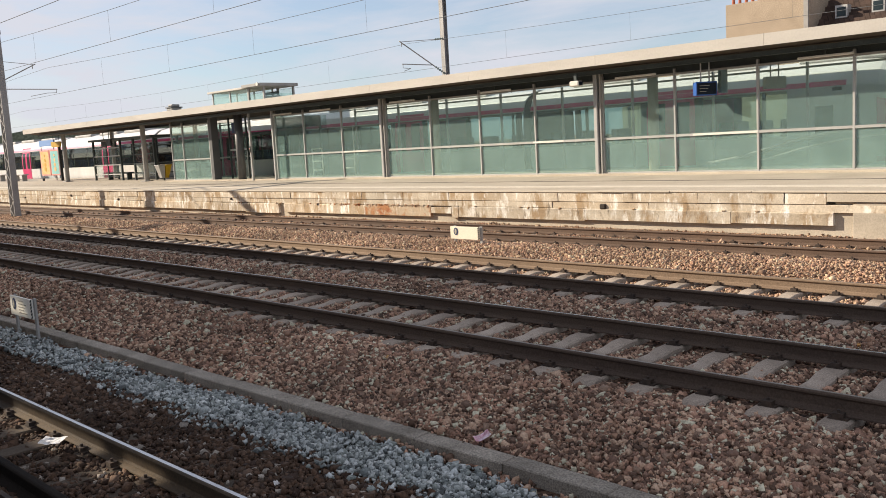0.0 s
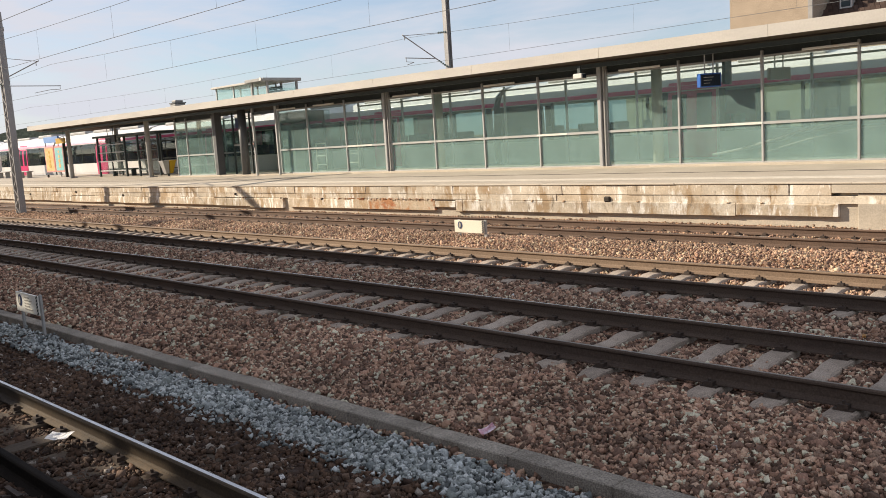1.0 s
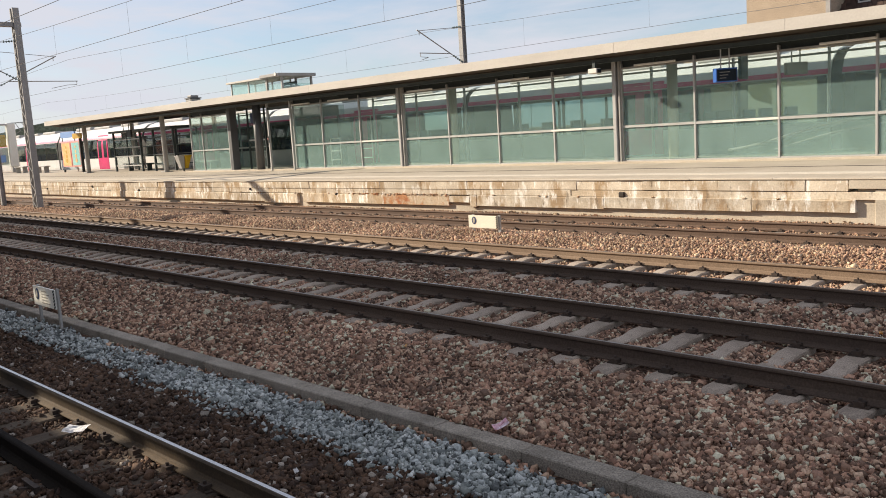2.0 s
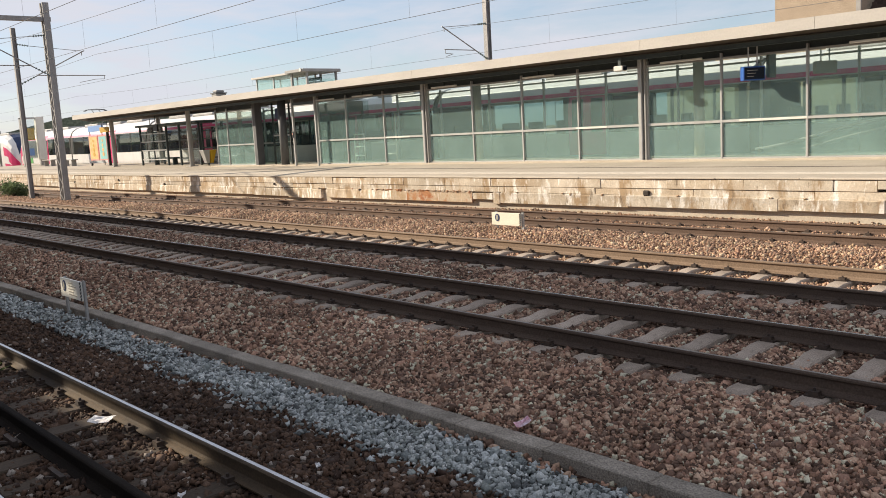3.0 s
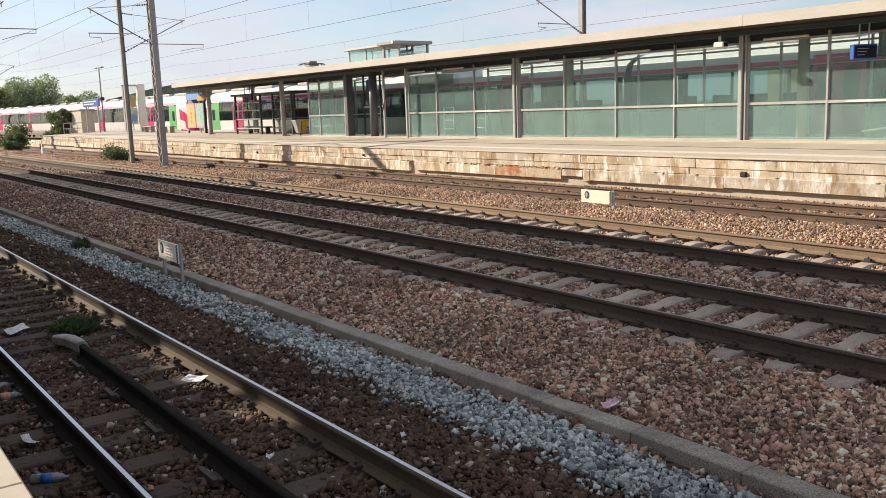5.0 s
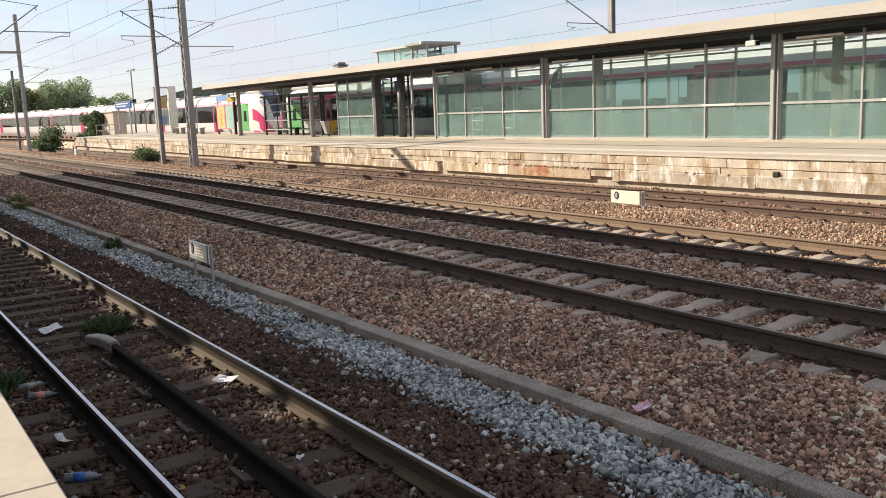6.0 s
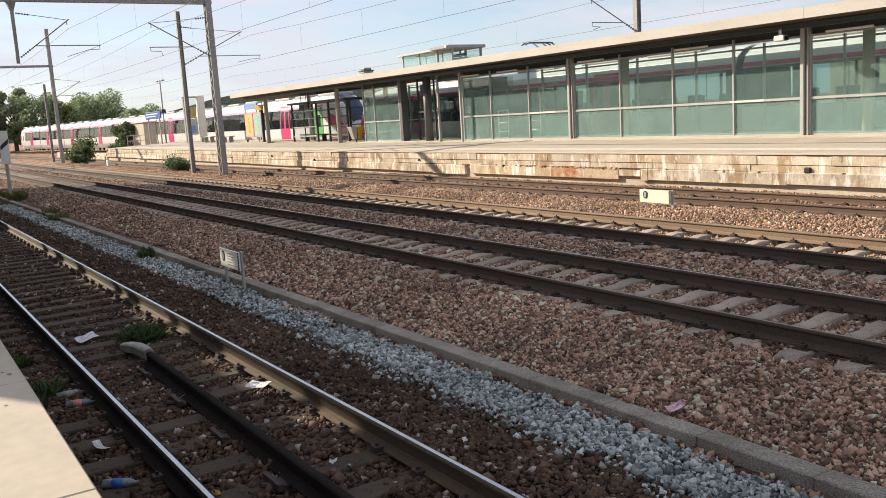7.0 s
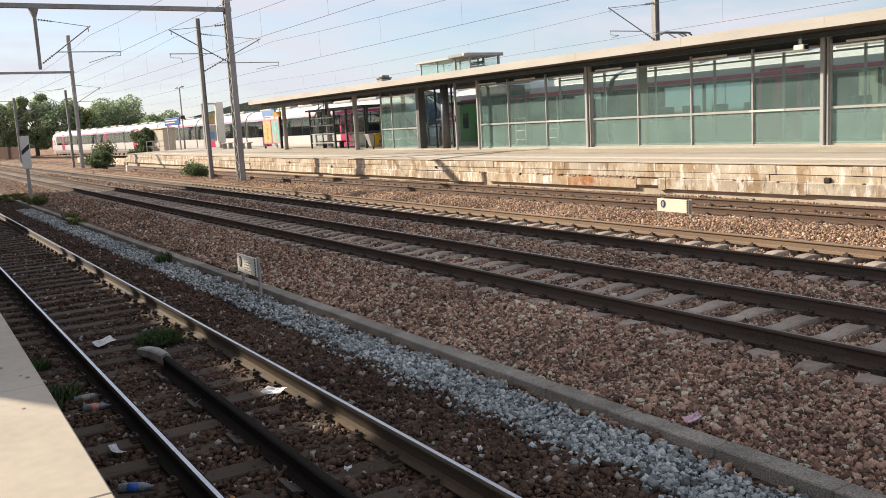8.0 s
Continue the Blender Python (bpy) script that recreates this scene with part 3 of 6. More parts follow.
for k in range(10):
    x = -9.4 + 1.2 * k
    quadbox(bmc, x - 0.09, x + 0.09, 2.10 - 0.16, 2.10 + 0.16, -0.19, -0.17)
    tube(bmc, (x, 1.95, -0.18), (x + 0.02, 1.86, -0.15), 0.02, n=6)
    quadbox(bmc, x - 0.15, x + 0.15, 1.94, 1.98, -0.18, -0.13)
part("check_rail_chair", bmc, CLIP, guard, kind="stuff")

# kerb between the grey gravel and the brown ballast
kerb = thing("kerb", "weathered grey concrete kerb along the gravel drain", "kerb", kind="structure")
kb = bmesh.new()
quadbox(kb, -0.499, 0.499, -0.102, 0.102, -0.30, 0.0, bevel=0.010)
kerb_me = mesh_of("kerb_stone", kb, KERB)
for k in range(70):
    x = 4.0 - k
    piece("kerb_stone", kerb_me, kerb, pose(x, 4.965 - float(drift(x)) + random.uniform(-0.003, 0.003), -0.195 + random.uniform(-0.004, 0.004), 0, random.uniform(-0.2, 0.2), (0.77 if x < -4 else 0.0) + random.uniform(-0.15, 0.15)))

# ---- near platform ----
EDGE_N, TOP_N = 0.49, 0.92
near = tagged(new("platform_near", None), "pale concrete platform beside the nearest track", "platform", kind="structure")
box_part("platform_body", (-90, 40, -6.0, 0.40, -0.5, 0.80), KERB, near)
sb = bmesh.new()
quadbox(sb, -0.998, 0.998, -1.745, 0.49, -0.13, 0.0, bevel=0.008)
slab_me = mesh_of("platform_slab", sb, NEAR_CONC)
for k in range(42):
    piece("platform_slab", slab_me, near, pose(39.2 - 2.0 * k, 0, TOP_N))
box_part("platform_paving", (-90, -43.8, -6.0, 0.49, 0.79, 0.915), NEAR_CONC, near)
box_part("platform_paving", (-43.8, 40, -6.0, -1.75, 0.80, 0.916), NEAR_CONC, near)
spots = bmesh.new()
for k in range(60):
    x, y = random.uniform(-16, -2), random.uniform(-0.6, 0.44)
    r = random.uniform(0.008, 0.022)
    c = [(x + r * 1.5 * math.cos(a * 0.785), y + r * math.sin(a * 0.785), TOP_N + 0.0005) for a in range(8)]
    plate(spots, c, (0, 0, 0.002))
part("chewing_gum_spots", spots, mat("trodden_gum", (0.16, 0.14, 0.12), (0.22, 0.19, 0.16), rough=0.9), near, kind="stuff")

# an unseen building added behind, which shades the near tracks
station = tagged(new("unseen_building", None), "plain rendered building added out of view to shade the near tracks", "building", kind="structure")
WX0, WX1 = -67.5, -13.2


def wall_row(z0, z1, holes):
    x = WX0
    for a, b in sorted(holes) + [(WX1, WX1)]:
        if a > x:
            box_part("wall_band", (x, a, -4.08, -4.0, z0, z1), UNSEEN_WALL, station)
        x = b


wall_row(0.8, 4.5, [])
wall_row(4.5, 5.40, [])
wall_row(5.40, 6.45, [])
# gaps placed to drop sun patches on the nearest track's far rail
wall_row(6.45, 6.86, [(-47.32, -44.98), (-39.29, -33.47), (-32.95, -31.91), (-31.14, -29.67), (-29.0, -26.7), (-26.3, -25.87), (-25.25, -23.63), (-23.35, -22.82), (-21.65, -19.42), (-19.15, -18.35)])
wall_row(6.86, 8.70, [])
# slit placed to brighten the sign beside the kerb
wall_row(8.70, 8.90, [(-29.95, -29.03)])
wall_row(8.90, 15.3, [])
box_part("roof", (WX0 - 0.2, WX1, -8.0, -4.0, 15.3, 15.6), ROOF_TOP, station)
box_part("back_wall", (WX0, WX1, -8.0, -7.9, 0.8, 4.0), UNSEEN_WALL, station)
box_part("end_wall", (WX0, WX0 + 0.3, -7.9, -4.08, 0.8, 15.3), UNSEEN_WALL, station)

# unseen block added so the hall panes mirror something darker than sky
box_part("reflection_block", (-170.0, WX0, -9.0, -5.6, 0.0, 4.7), BRICK_DARK, station, "low brown block added out of view to darken reflections")
box_part("reflection_block_top", (-170.3, WX0, -9.2, -5.5, 4.7, 4.85), ROOF_TOP, station)

# ---- far platform ----
EDGE_F, TOP_F, PX0, PX1 = 18.0, 0.92, -86.7, 30.0


def ptop(x, y):
    return TOP_F + 0.022 * min(max(y - EDGE_F, 0), 5.5) + 0.004 * max(0.0, -45.0 - x)


far = tagged(new("platform_far", None), "far island platform with stained concrete edge", "platform", kind="structure")
fb = bmesh.new()
rings = []
for x in (PX0, -66.0, -45.0, PX1):
    r = [(18.30, 0.0), (18.30, ptop(x, 18.3)), (20.75, ptop(x, 20.75)), (23.5, ptop(x, 23.5)), (27.3, ptop(x, 23.5)), (27.3, -0.4), (18.6, -0.4)]
    rings.append([(x, y, z) for y, z in r])
loft(fb, rings)
part("platform_body", fb, PLAT_TOP, far)
box_part("base_wall", (PX0, PX1, 18.10, 18.62, -0.4, 0.62), PLAT_CONC, far)


def block(length, y0, y1, z0, z1, material, name, rough=0.0):
    b = bmesh.new()
    quadbox(b, 0.003, length - 0.003, y0, y1, z0, z1, bevel=0.008)
    if rough:
        for v in b.verts:
            v.co.y += random.uniform(-rough, rough)
    return mesh_of(name, b, material)


cop = block(2.0, 17.97, 18.75, -0.036, 0.0, PLAT_CONC, "coping_slab")
ups = [block(2.0, 18.0, 18.4, -0.275, -0.048, m, "wall_block", 0.006) for m in (PLAT_WALL_B, PLAT_WALL, PLAT_WALL_B)]
mids = [block(2.9, 18.015, 18.4, -0.445, -0.285, m, "wall_course", 0.005) for m in (PLAT_WALL, PLAT_WALL_B)]


def ragged_beam(length, z0, z1, material, rng, y0=17.985):
    """A worn beam: its upper edge chipped and its face uneven, in short steps along it."""
    b = bmesh.new()
    n = max(3, int(length / 0.22))
    rings = []
    for k in range(n + 1):
        x = 0.004 + (length - 0.008) * k / n
        chip, dy = rng.uniform(0.0, 0.045) ** 1.4 * 2.2, rng.uniform(-0.006, 0.006)
        rings.append([(x, y0 + dy, z0), (x, 18.4, z0), (x, 18.4, z1), (x, y0 + 0.035 + dy, z1 - chip * 0.4), (x, y0 + dy, z1 - 0.018 - chip)])
    loft(b, rings)
    return mesh_of("wall_beam", b, material)


wall_rng = random.Random(5)
lows = [ragged_beam(2.9, -0.76, -0.455, m, wall_rng) for m in (PLAT_WALL, PLAT_WALL_B, PLAT_WALL)]


def rise(x):
    return TOP_F + 0.004 * max(0.0, -45.0 - x)


x = PX0
while x < PX1 - 2:
    piece("coping_slab", cop, far, pose(x, random.uniform(-0.008, 0.008), rise(x) + random.uniform(-0.004, 0.004)))
    if x + 2.7 < -7.2 or x > -2:
        piece("wall_block", ups[random.randrange(3)], far, pose(x + 0.7, random.uniform(-0.012, 0.012), rise(x)))
    x += 2.0
x = PX0
while x < PX1 - 3:
    if x < -7.5 or x > -2.0:
        piece("wall_course", mids[random.randrange(2)], far, pose(x, random.uniform(-0.008, 0.008), rise(x)))
    if x + 2.9 < -26.8:
        piece("wall_beam", lows[random.randrange(3)], far, pose(x, random.uniform(-0.02, 0.015), rise(x) + random.uniform(-0.02, 0.012)))
    x += 2.9
for x0, x1, z0, z1, m in ((-29.0, -26.78, 0.10, 0.46, PLAT_WALL), (-26.42, -21.85, 0.15, 0.475, PLAT_WALL), (-17.62, -13.15, 0.165, 0.475, PLAT_WALL_B), (-13.14, -9.2, 0.19, 0.48, PLAT_WALL_B), (-9.19, -6.97, 0.215, 0.485, PLAT_WALL)):
    piece("wall_beam", ragged_beam(x1 - x0, z0, z1, m, wall_rng), far, pose(x0, 0, 0))
rusty = piece("rusty_beam", ragged_beam(3.05, 0.15, 0.475, RUST_PLATE, wall_rng), far, pose(-21.84, 0, 0))
tagged(rusty, "concrete beam streaked with orange rust")
box_part("wall_patch", (-18.78, -17.93, 17.995, 18.3, 0.245, 0.43), PLAT_WALL_B, far, "fresh pale patch", bevel=0.01)
box_part("wall_stub", (-17.92, -17.64, 17.99, 18.3, 0.12, 0.46), PLAT_WALL, far, bevel=0.015)
piece("wall_block", block(0.86, 18.0, 18.4, -0.275, -0.048, PLAT_WALL_B, "wall_block", 0.006), far, pose(-7.98, 0, TOP_F))
box_part("edge_slab", (-7.10, -1.5, 17.975, 18.4, 0.70, 0.872), PLAT_CONC, far, bevel=0.008)
box_part("wall_panel", (-6.60, -1.5, 18.02, 18.4, -0.05, 0.69), PLAT_CONC, far, bevel=0.01)
box_part("wall_panel", (-6.96, -6.62, 18.09, 18.4, -0.05, 0.69), PLAT_CONC, far)
rubble = bmesh.new()
for k in range(70):
    rx = wall_rng.uniform(-23.5, -18.9) if k < 45 else wall_rng.uniform(-30, -8)
    r = wall_rng.uniform(0.012, 0.03)
    quadbox(rubble, rx - r * 1.6, rx + r * 1.6, 17.97, 18.02, 0.475 + wall_rng.uniform(-0.03, 0.03) - r, 0.475 + r, bevel=r * 0.4)
part("wall_rubble", rubble, RUST_PLATE, far, kind="stuff")
box_part("plinth", (-44.2, PX1, 22.68, 26.3, 0.9, ptop(0, 23) + 0.05), PLAT_CONC, far, bevel=0.01)
for z0, z1, y0 in ((0.2, 0.62, 18.1), (0.0, 0.35, 18.0)):
    box_part("end_step", (PX0 - 1.6 * (1 if z1 < 0.5 else 0.5), PX0, y0, 19.5, z0, z1), PLAT_WALL, far, bevel=0.02)
STUDS = mat("pale_tactile_strip", (0.64, 0.58, 0.48), (0.54, 0.48, 0.39), scale=3, rough=0.9, fine=60, grain=0.2, bump=0.5)
for x0, x1 in ((PX0 + 1, -66.0), (-66.0, -45.0), (-45.0, PX1)):
    b = bmesh.new()
    loft(b, [[(q, 18.95, ptop(q, 18.95) - 0.02), (q, 19.35, ptop(q, 19.35) - 0.02), (q, 19.35, ptop(q, 19.35) + 0.006), (q, 18.95, ptop(q, 18.95) + 0.006)] for q in (x0, x1)])
    part("tactile_strip", b, STUDS, far)
    b = bmesh.new()
    loft(b, [[(q, 20.74, ptop(q, 20.74) - 0.02), (q, 20.84, ptop(q, 20.84) - 0.02), (q, 20.84, ptop(q, 20.84) + 0.004), (q, 20.74, ptop(q, 20.74) + 0.004)] for q in (x0, x1)])
    # a flat dark line in the recess-shade colour, nothing is cut
    part("dark_line", b, DARK_GAP, far)
# dark plates on the wall paint the shade of small holes
holes = bmesh.new()
for hx, hz, r in ((-12.6, 0.53, 0.07), (-30, 0.60, 0.04), (-45.5, 0.66, 0.06), (-40, 0.5, 0.05), (-52, 0.5, 0.06), (-24.4, 0.45, 0.035)):
    quadbox(holes, hx - r * 1.3, hx + r * 1.3, 17.965, 18.05, hz - r, hz + r, bevel=r * 0.4)
part("hole_shade_plates", holes, DARK_GAP, far, kind="stuff")


# ---- glazed hall ----
YG, YB = 23.0, 26.0
Z0, ZM, ZT = 1.09, 2.155, 3.94
MULL = [-43.8, -42.56, -39.85]
MULL2 = [-33.95, -31.76, -29.08, -26.5]
MAIN = [-26.35, -16.05, -5.75]
hall = thing("glazed_hall", "long glazed platform hall with pale aluminium frames and green panes", "glass hall")


def mullion(x, y, w=0.06, material=STEEL_PALE, z0=1.03, z1=ZT + 0.15):
    box_part("mullion", (x - w / 2, x + w / 2, y - 0.05, y + 0.05, z0, z1), material, hall, bevel=0.006)


def bay(x0, x1, y, split=True):
    """Two panes one over the other between two mullions, with transoms."""
    box_part("sill_rail", (x0, x1, y - 0.04, y + 0.04, Z0 - 0.03, Z0 + 0.03), STEEL_PALE, hall)
    box_part("transom", (x0, x1, y - 0.045, y + 0.045, ZM - 0.035, ZM + 0.035), STEEL_PALE, hall)
    box_part("head_rail", (x0, x1, y - 0.04, y + 0.04, ZT - 0.03, ZT + 0.03), STEEL_GREY, hall)
    for z0, z1 in ((Z0 + 0.03, ZM - 0.035), (ZM + 0.035, ZT - 0.03)):
        p = box_part("pane", (x0 + 0.02, x1 - 0.02, y - 0.006, y + 0.006, z0, z1), GLASS_B if y > 24 else GLASS_L if z1 < ZM else GLASS_G, hall)


def run(xs, y):
    for a, b in zip(xs, xs[1:]):
        bay(a + 0.03, b - 0.03, y)
    for v in xs:
        mullion(v, y)


for x0, x1 in ((-43.8, -39.85), (-33.95, 2.1)):
    box_part("header_panel", (x0, x1, YG + 0.055, YG + 0.09, ZT + 0.03, ZT + 0.34), STEEL_DARK, hall, "dark panel over the panes")
run(MULL, YG)
run(MULL2, YG)
for m0, m1 in zip(MAIN, MAIN[1:]):
    run([m0 + 0.1 + (m1 - m0 - 0.2) * k / 4 for k in range(5)], YG)
run([-5.65, -3.1, -0.5, 2.1], YG)
for m0 in MAIN:
    box_part("main_post", (m0 - 0.16, m0 - 0.02, YG - 0.16, YG + 0.1, 1.0, ZT + 0.45), STEEL_PALE, hall, bevel=0.02)
    box_part("main_post", (m0 + 0.04, m0 + 0.1, YG - 0.12, YG + 0.1, 1.0, ZT + 0.3), STEEL_GREY, hall, bevel=0.01)
# the rear glazing and the end panes
back = [-43.8 + 3.0 * k for k in range(16)]
run([v for v in back if v < -40] + [], YB)
run([v for v in back if v > -34], YB)
for xe in (-43.8, -33.95, -39.85):
    for z0, z1 in ((Z0, ZM - 0.035), (ZM + 0.035, ZT)):
        box_part("end_pane", (xe - 0.006, xe + 0.006, YG + 0.06, YB - 0.06 if xe != -39.85 else YG + 1.5, z0, z1), GLASS_E, hall)
    box_part("end_transom", (xe - 0.035, xe + 0.035, YG + 0.05, YB - 0.05 if xe != -39.85 else YG + 1.5, ZM - 0.035, ZM + 0.035), STEEL_PALE, hall)
# doorway between the two glazed parts: a steel pier, a glazed screen, a round post and a porch with dark doors
box_part("door_pier", (-39.84, -39.56, YG - 0.05, YG + 0.35, 1.0, ZT + 0.3), STEEL_SLATE, hall, bevel=0.015)
tb = bmesh.new()
tube(tb, (-37.0, YG - 0.05, 1.0), (-37.0, YG - 0.05, ZT + 0.3), 0.20, n=20)
part("door_post", tb, STEEL_SLATE, hall, "thick round grey post", smooth=True)
for xa in (-38.93, -38.1, -37.35):
    box_part("door_mullion", (xa - 0.03, xa + 0.03, YG + 0.55, YG + 0.63, 1.05, ZT + 0.2), STEEL_DARK, hall)
for xa, xb in ((-38.90, -38.13), (-38.07, -37.38)):
    for z0, z1 in ((1.1, 2.47), (2.57, 3.75)):
        box_part("pane", (xa, xb, YG + 0.585, YG + 0.597, z0, z1), GLASS_B, hall)
    box_part("transom", (xa, xb, YG + 0.56, YG + 0.62, 2.48, 2.56), STEEL_PALE, hall)
for xa in (-35.62, -33.72):
    box_part("porch_post", (xa - 0.05, xa + 0.05, YG - 0.36, YG - 0.26, 1.0, ZT + 0.28), STEEL_PALE, hall, bevel=0.008)
    box_part("porch_pane", (xa - 0.006, xa + 0.006, YG - 0.26, YG + 1.38, 1.1, 3.85), GLASS_B, hall)
    box_part("porch_sill", (xa - 0.04, xa + 0.04, YG - 0.26, YG + 1.38, 1.0, 1.1), STEEL_GREY, hall)
box_part("porch_lintel", (-35.66, -33.68, YG - 0.34, YG - 0.26, 3.86, 3.98), STEEL_DARK, hall)
box_part("door_transom", (-38.9, -34.0, YG + 1.4, YG + 1.5, 3.2, 3.35), STEEL_DARK, hall)
for xa, xb in ((-36.0, -35.05), (-35.03, -34.1)):
    dr = box_part("door_leaf", (xa + 0.05, xb - 0.05, YG + 1.42, YG + 1.46, 1.2, 3.1), GLASS_B, hall)
    fbm = bmesh.new()
    for d in ((xa, xa + 0.09, 1.05, 3.2), (xb - 0.09, xb, 1.05, 3.2), (xa + 0.09, xb - 0.09, 1.05, 1.25), (xa + 0.09, xb - 0.09, 3.06, 3.2)):
        quadbox(fbm, d[0], d[1], YG + 1.40, YG + 1.48, d[2], d[3])
    part("door_frame", fbm, STEEL_DARK, dr)
    bm = bmesh.new()
    tube(bm, (xa + 0.18, YG + 1.34, 1.5), (xa + 0.18, YG + 1.34, 2.9), 0.022)
    part("door_handle", bm, STEEL_PALE, dr, "long pale door handle", smooth=True)
box_part("door_notice", (-35.75, -35.4, YG + 1.385, YG + 1.395, 2.3, 2.65), WHITE, hall, "white notice on the door")
shaft = box_part("lift_shaft", (-36.9, -34.3, YG + 1.75, YG + 2.9, 3.45, 3.95), STEEL_DARK, hall, "dark head of the glazed lift shaft", bevel=0.03)
for xa in (-36.85, -35.6, -34.35):
    for ya in (YG + 1.8, YG + 2.85):
        box_part("shaft_post", (xa - 0.05, xa + 0.05, ya - 0.05, ya + 0.05, 1.0, 3.45), STEEL_DARK, shaft)
for xa, xb in ((-36.78, -35.66), (-35.54, -34.41)):
    box_part("shaft_pane", (xa, xb, YG + 1.79, YG + 1.802, 1.1, 3.42), GLASS_C, shaft)
box_part("blue_number_plate", (-38.2, -37.55, YG + 0.3, YG + 0.36, 3.35, 3.85), NAVY, hall, "navy platform number plate", bevel=0.01)
box_part("call_panel", (-35.67, -35.57, YG - 0.40, YG - 0.365, 2.35, 2.65), BLACK, hall, bevel=0.01)
bm = bmesh.new()
tube(bm, (-35.62, YG - 0.415, 2.53), (-35.62, YG - 0.40, 2.53), 0.035, n=12)
part("call_button", bm, PINKPRINT, hall)
# concrete columns inside, and white strips painted as sun glints on the transoms
for xc in (-25.3, -15.27, -5.2):
    bm = bmesh.new()
    tube(bm, (xc, 24.8, 1.0), (xc, 24.8, ZT + 0.3), 0.17, n=16)
    part("inner_column", bm, BOX_CONC, hall, "round concrete column inside the hall", smooth=True)
for xa, xb in ((-18.78, -17.5), (-12.85, -10.9), (-29.0, -27.4)):
    box_part("transom_glint", (xa, xb, YG - 0.056, YG - 0.046, ZM - 0.03, ZM + 0.032), WHITE, hall, "white strip painted on as a sun glint")
for xc in (-28.4, -12.8):
    box_part("ceiling_bracket", (xc - 0.05, xc + 0.05, 24.5, 24.9, 3.35, ZT + 0.25), STEEL_DARK, hall)

# things that stand inside the hall
esc = thing("escalator_balustrade", "pale curved escalator balustrade inside the glazed hall", "escalator", at=(-9.5, 24.3, 1.0))
for dy, mt in ((0.0, STEEL_GREY), (1.1, STEEL_GREY)):
    eb = bmesh.new()
    pts = []
    for k in range(25):
        s = k / 24
        pts.append((-3.6 + 7.0 * s, dy, 0.15 + 1.05 * (1 / (1 + math.exp(-7 * (s - 0.28))))))
    polytube(eb, pts, 0.035, n=6)
    polytube(eb, [(p[0] + 0.25, p[1], p[2] - 0.22) for p in pts[4:]], 0.02, n=6)
    part("handrail", eb, mt, esc, smooth=False)
    pb = bmesh.new()
    loft(pb, [[(p[0], p[1] - 0.01, 0.02), (p[0], p[1] + 0.01, 0.02), (p[0], p[1] + 0.01, p[2] - 0.05), (p[0], p[1] - 0.01, p[2] - 0.05)] for p in pts])
    part("side_panel", pb, GLASS_C, esc)
for x0 in (-32.9, -30.6):
    rack = thing("handrail_frame", "white tubular handrail frame behind the green glass", "railing", at=(x0, 24.2, 1.03), group="frames in the hall")
    rb = bmesh.new()
    for dx in (0, 0.75):
        tube(rb, (dx, 0, 0), (dx, 0, 1.35 if x0 < -32 else 2.2), 0.03)
    for z in ((0.35, 0.75, 1.1, 1.32) if x0 < -32 else (0.4, 0.8, 1.1)):
        tube(rb, (0, 0, z), (0.75, 0, z), 0.025)
    part("tube_frame", rb, WHITE, rack, smooth=True)
rail2 = thing("tubular_gate", "pale tubular steel gate at the end of the hall", "gate", at=(-6.6, 22.4, 1.0))
gb2 = bmesh.new()
polytube(gb2, [(0, 0, 0), (0, 0, 1.15), (0.1, 0, 1.28), (1.3, 0, 1.28)], 0.035, n=8)
for z in (0.45, 0.8):
    tube(gb2, (0, 0, z), (1.3, 0, z), 0.028)
part("tube_frame", gb2, STEEL_PALE, rail2, smooth=True)

# ---- canopy roof ----
YF, YR, CX0, CX1 = 21.65, 26.86, -61.6, 24.0
canopy = thing("platform_canopy", "long flat canopy roof with a cream fascia and brown soffit", "canopy")
fz = lambda x: 4.60 - 0.0012 * (x + 16)
cb = bmesh.new()
rings = [[(x, YF + 0.03, fz(x) - 0.03), (x, YF + 0.03, fz(x) - 0.22), (x, YG, fz(x) - 0.42), (x, YB, fz(x) - 0.42), (x, YR, fz(x) - 0.25), (x, YR, fz(x) - 0.03)] for x in (CX0, -40, -16, CX1)]
loft(cb, rings)
part("soffit", cb, SOFFIT, canopy, "brown boarded soffit")
x = CX0
while x < CX1:
    x2 = min(x + 5.15, CX1)
    b = bmesh.new()
    loft(b, [[(q, YF, fz(q) - 0.27), (q, YF + 0.03, fz(q) - 0.27), (q, YF + 0.03, fz(q) + 0.03), (q, YF, fz(q) + 0.03)] for q in (x + 0.004, x2 - 0.004)])
    part("fascia_panel", b, FASCIA, canopy)
    x = x2
b = bmesh.new()
loft(b, [[(q, YF + 0.03, fz(q) - 0.02), (q, YF + 0.03, fz(q) + 0.02), (q, YR, fz(q) + 0.06), (q, YR, fz(q) - 0.02)] for q in (CX0, CX1)])
part("roof_sheet", b, ROOF_TOP, canopy)
box_part("end_fascia", (CX0 - 0.03, CX0, YF, YR, fz(CX0) - 0.27, fz(CX0) + 0.05), FASCIA, canopy)
gut = bmesh.new()
beam(gut, (CX0 + 1, 22.3, fz(CX0) - 0.42), (CX1, 22.3, fz(CX1) - 0.42), 0.14, 0.12)
part("cable_tray", gut, STEEL_DARK, canopy)
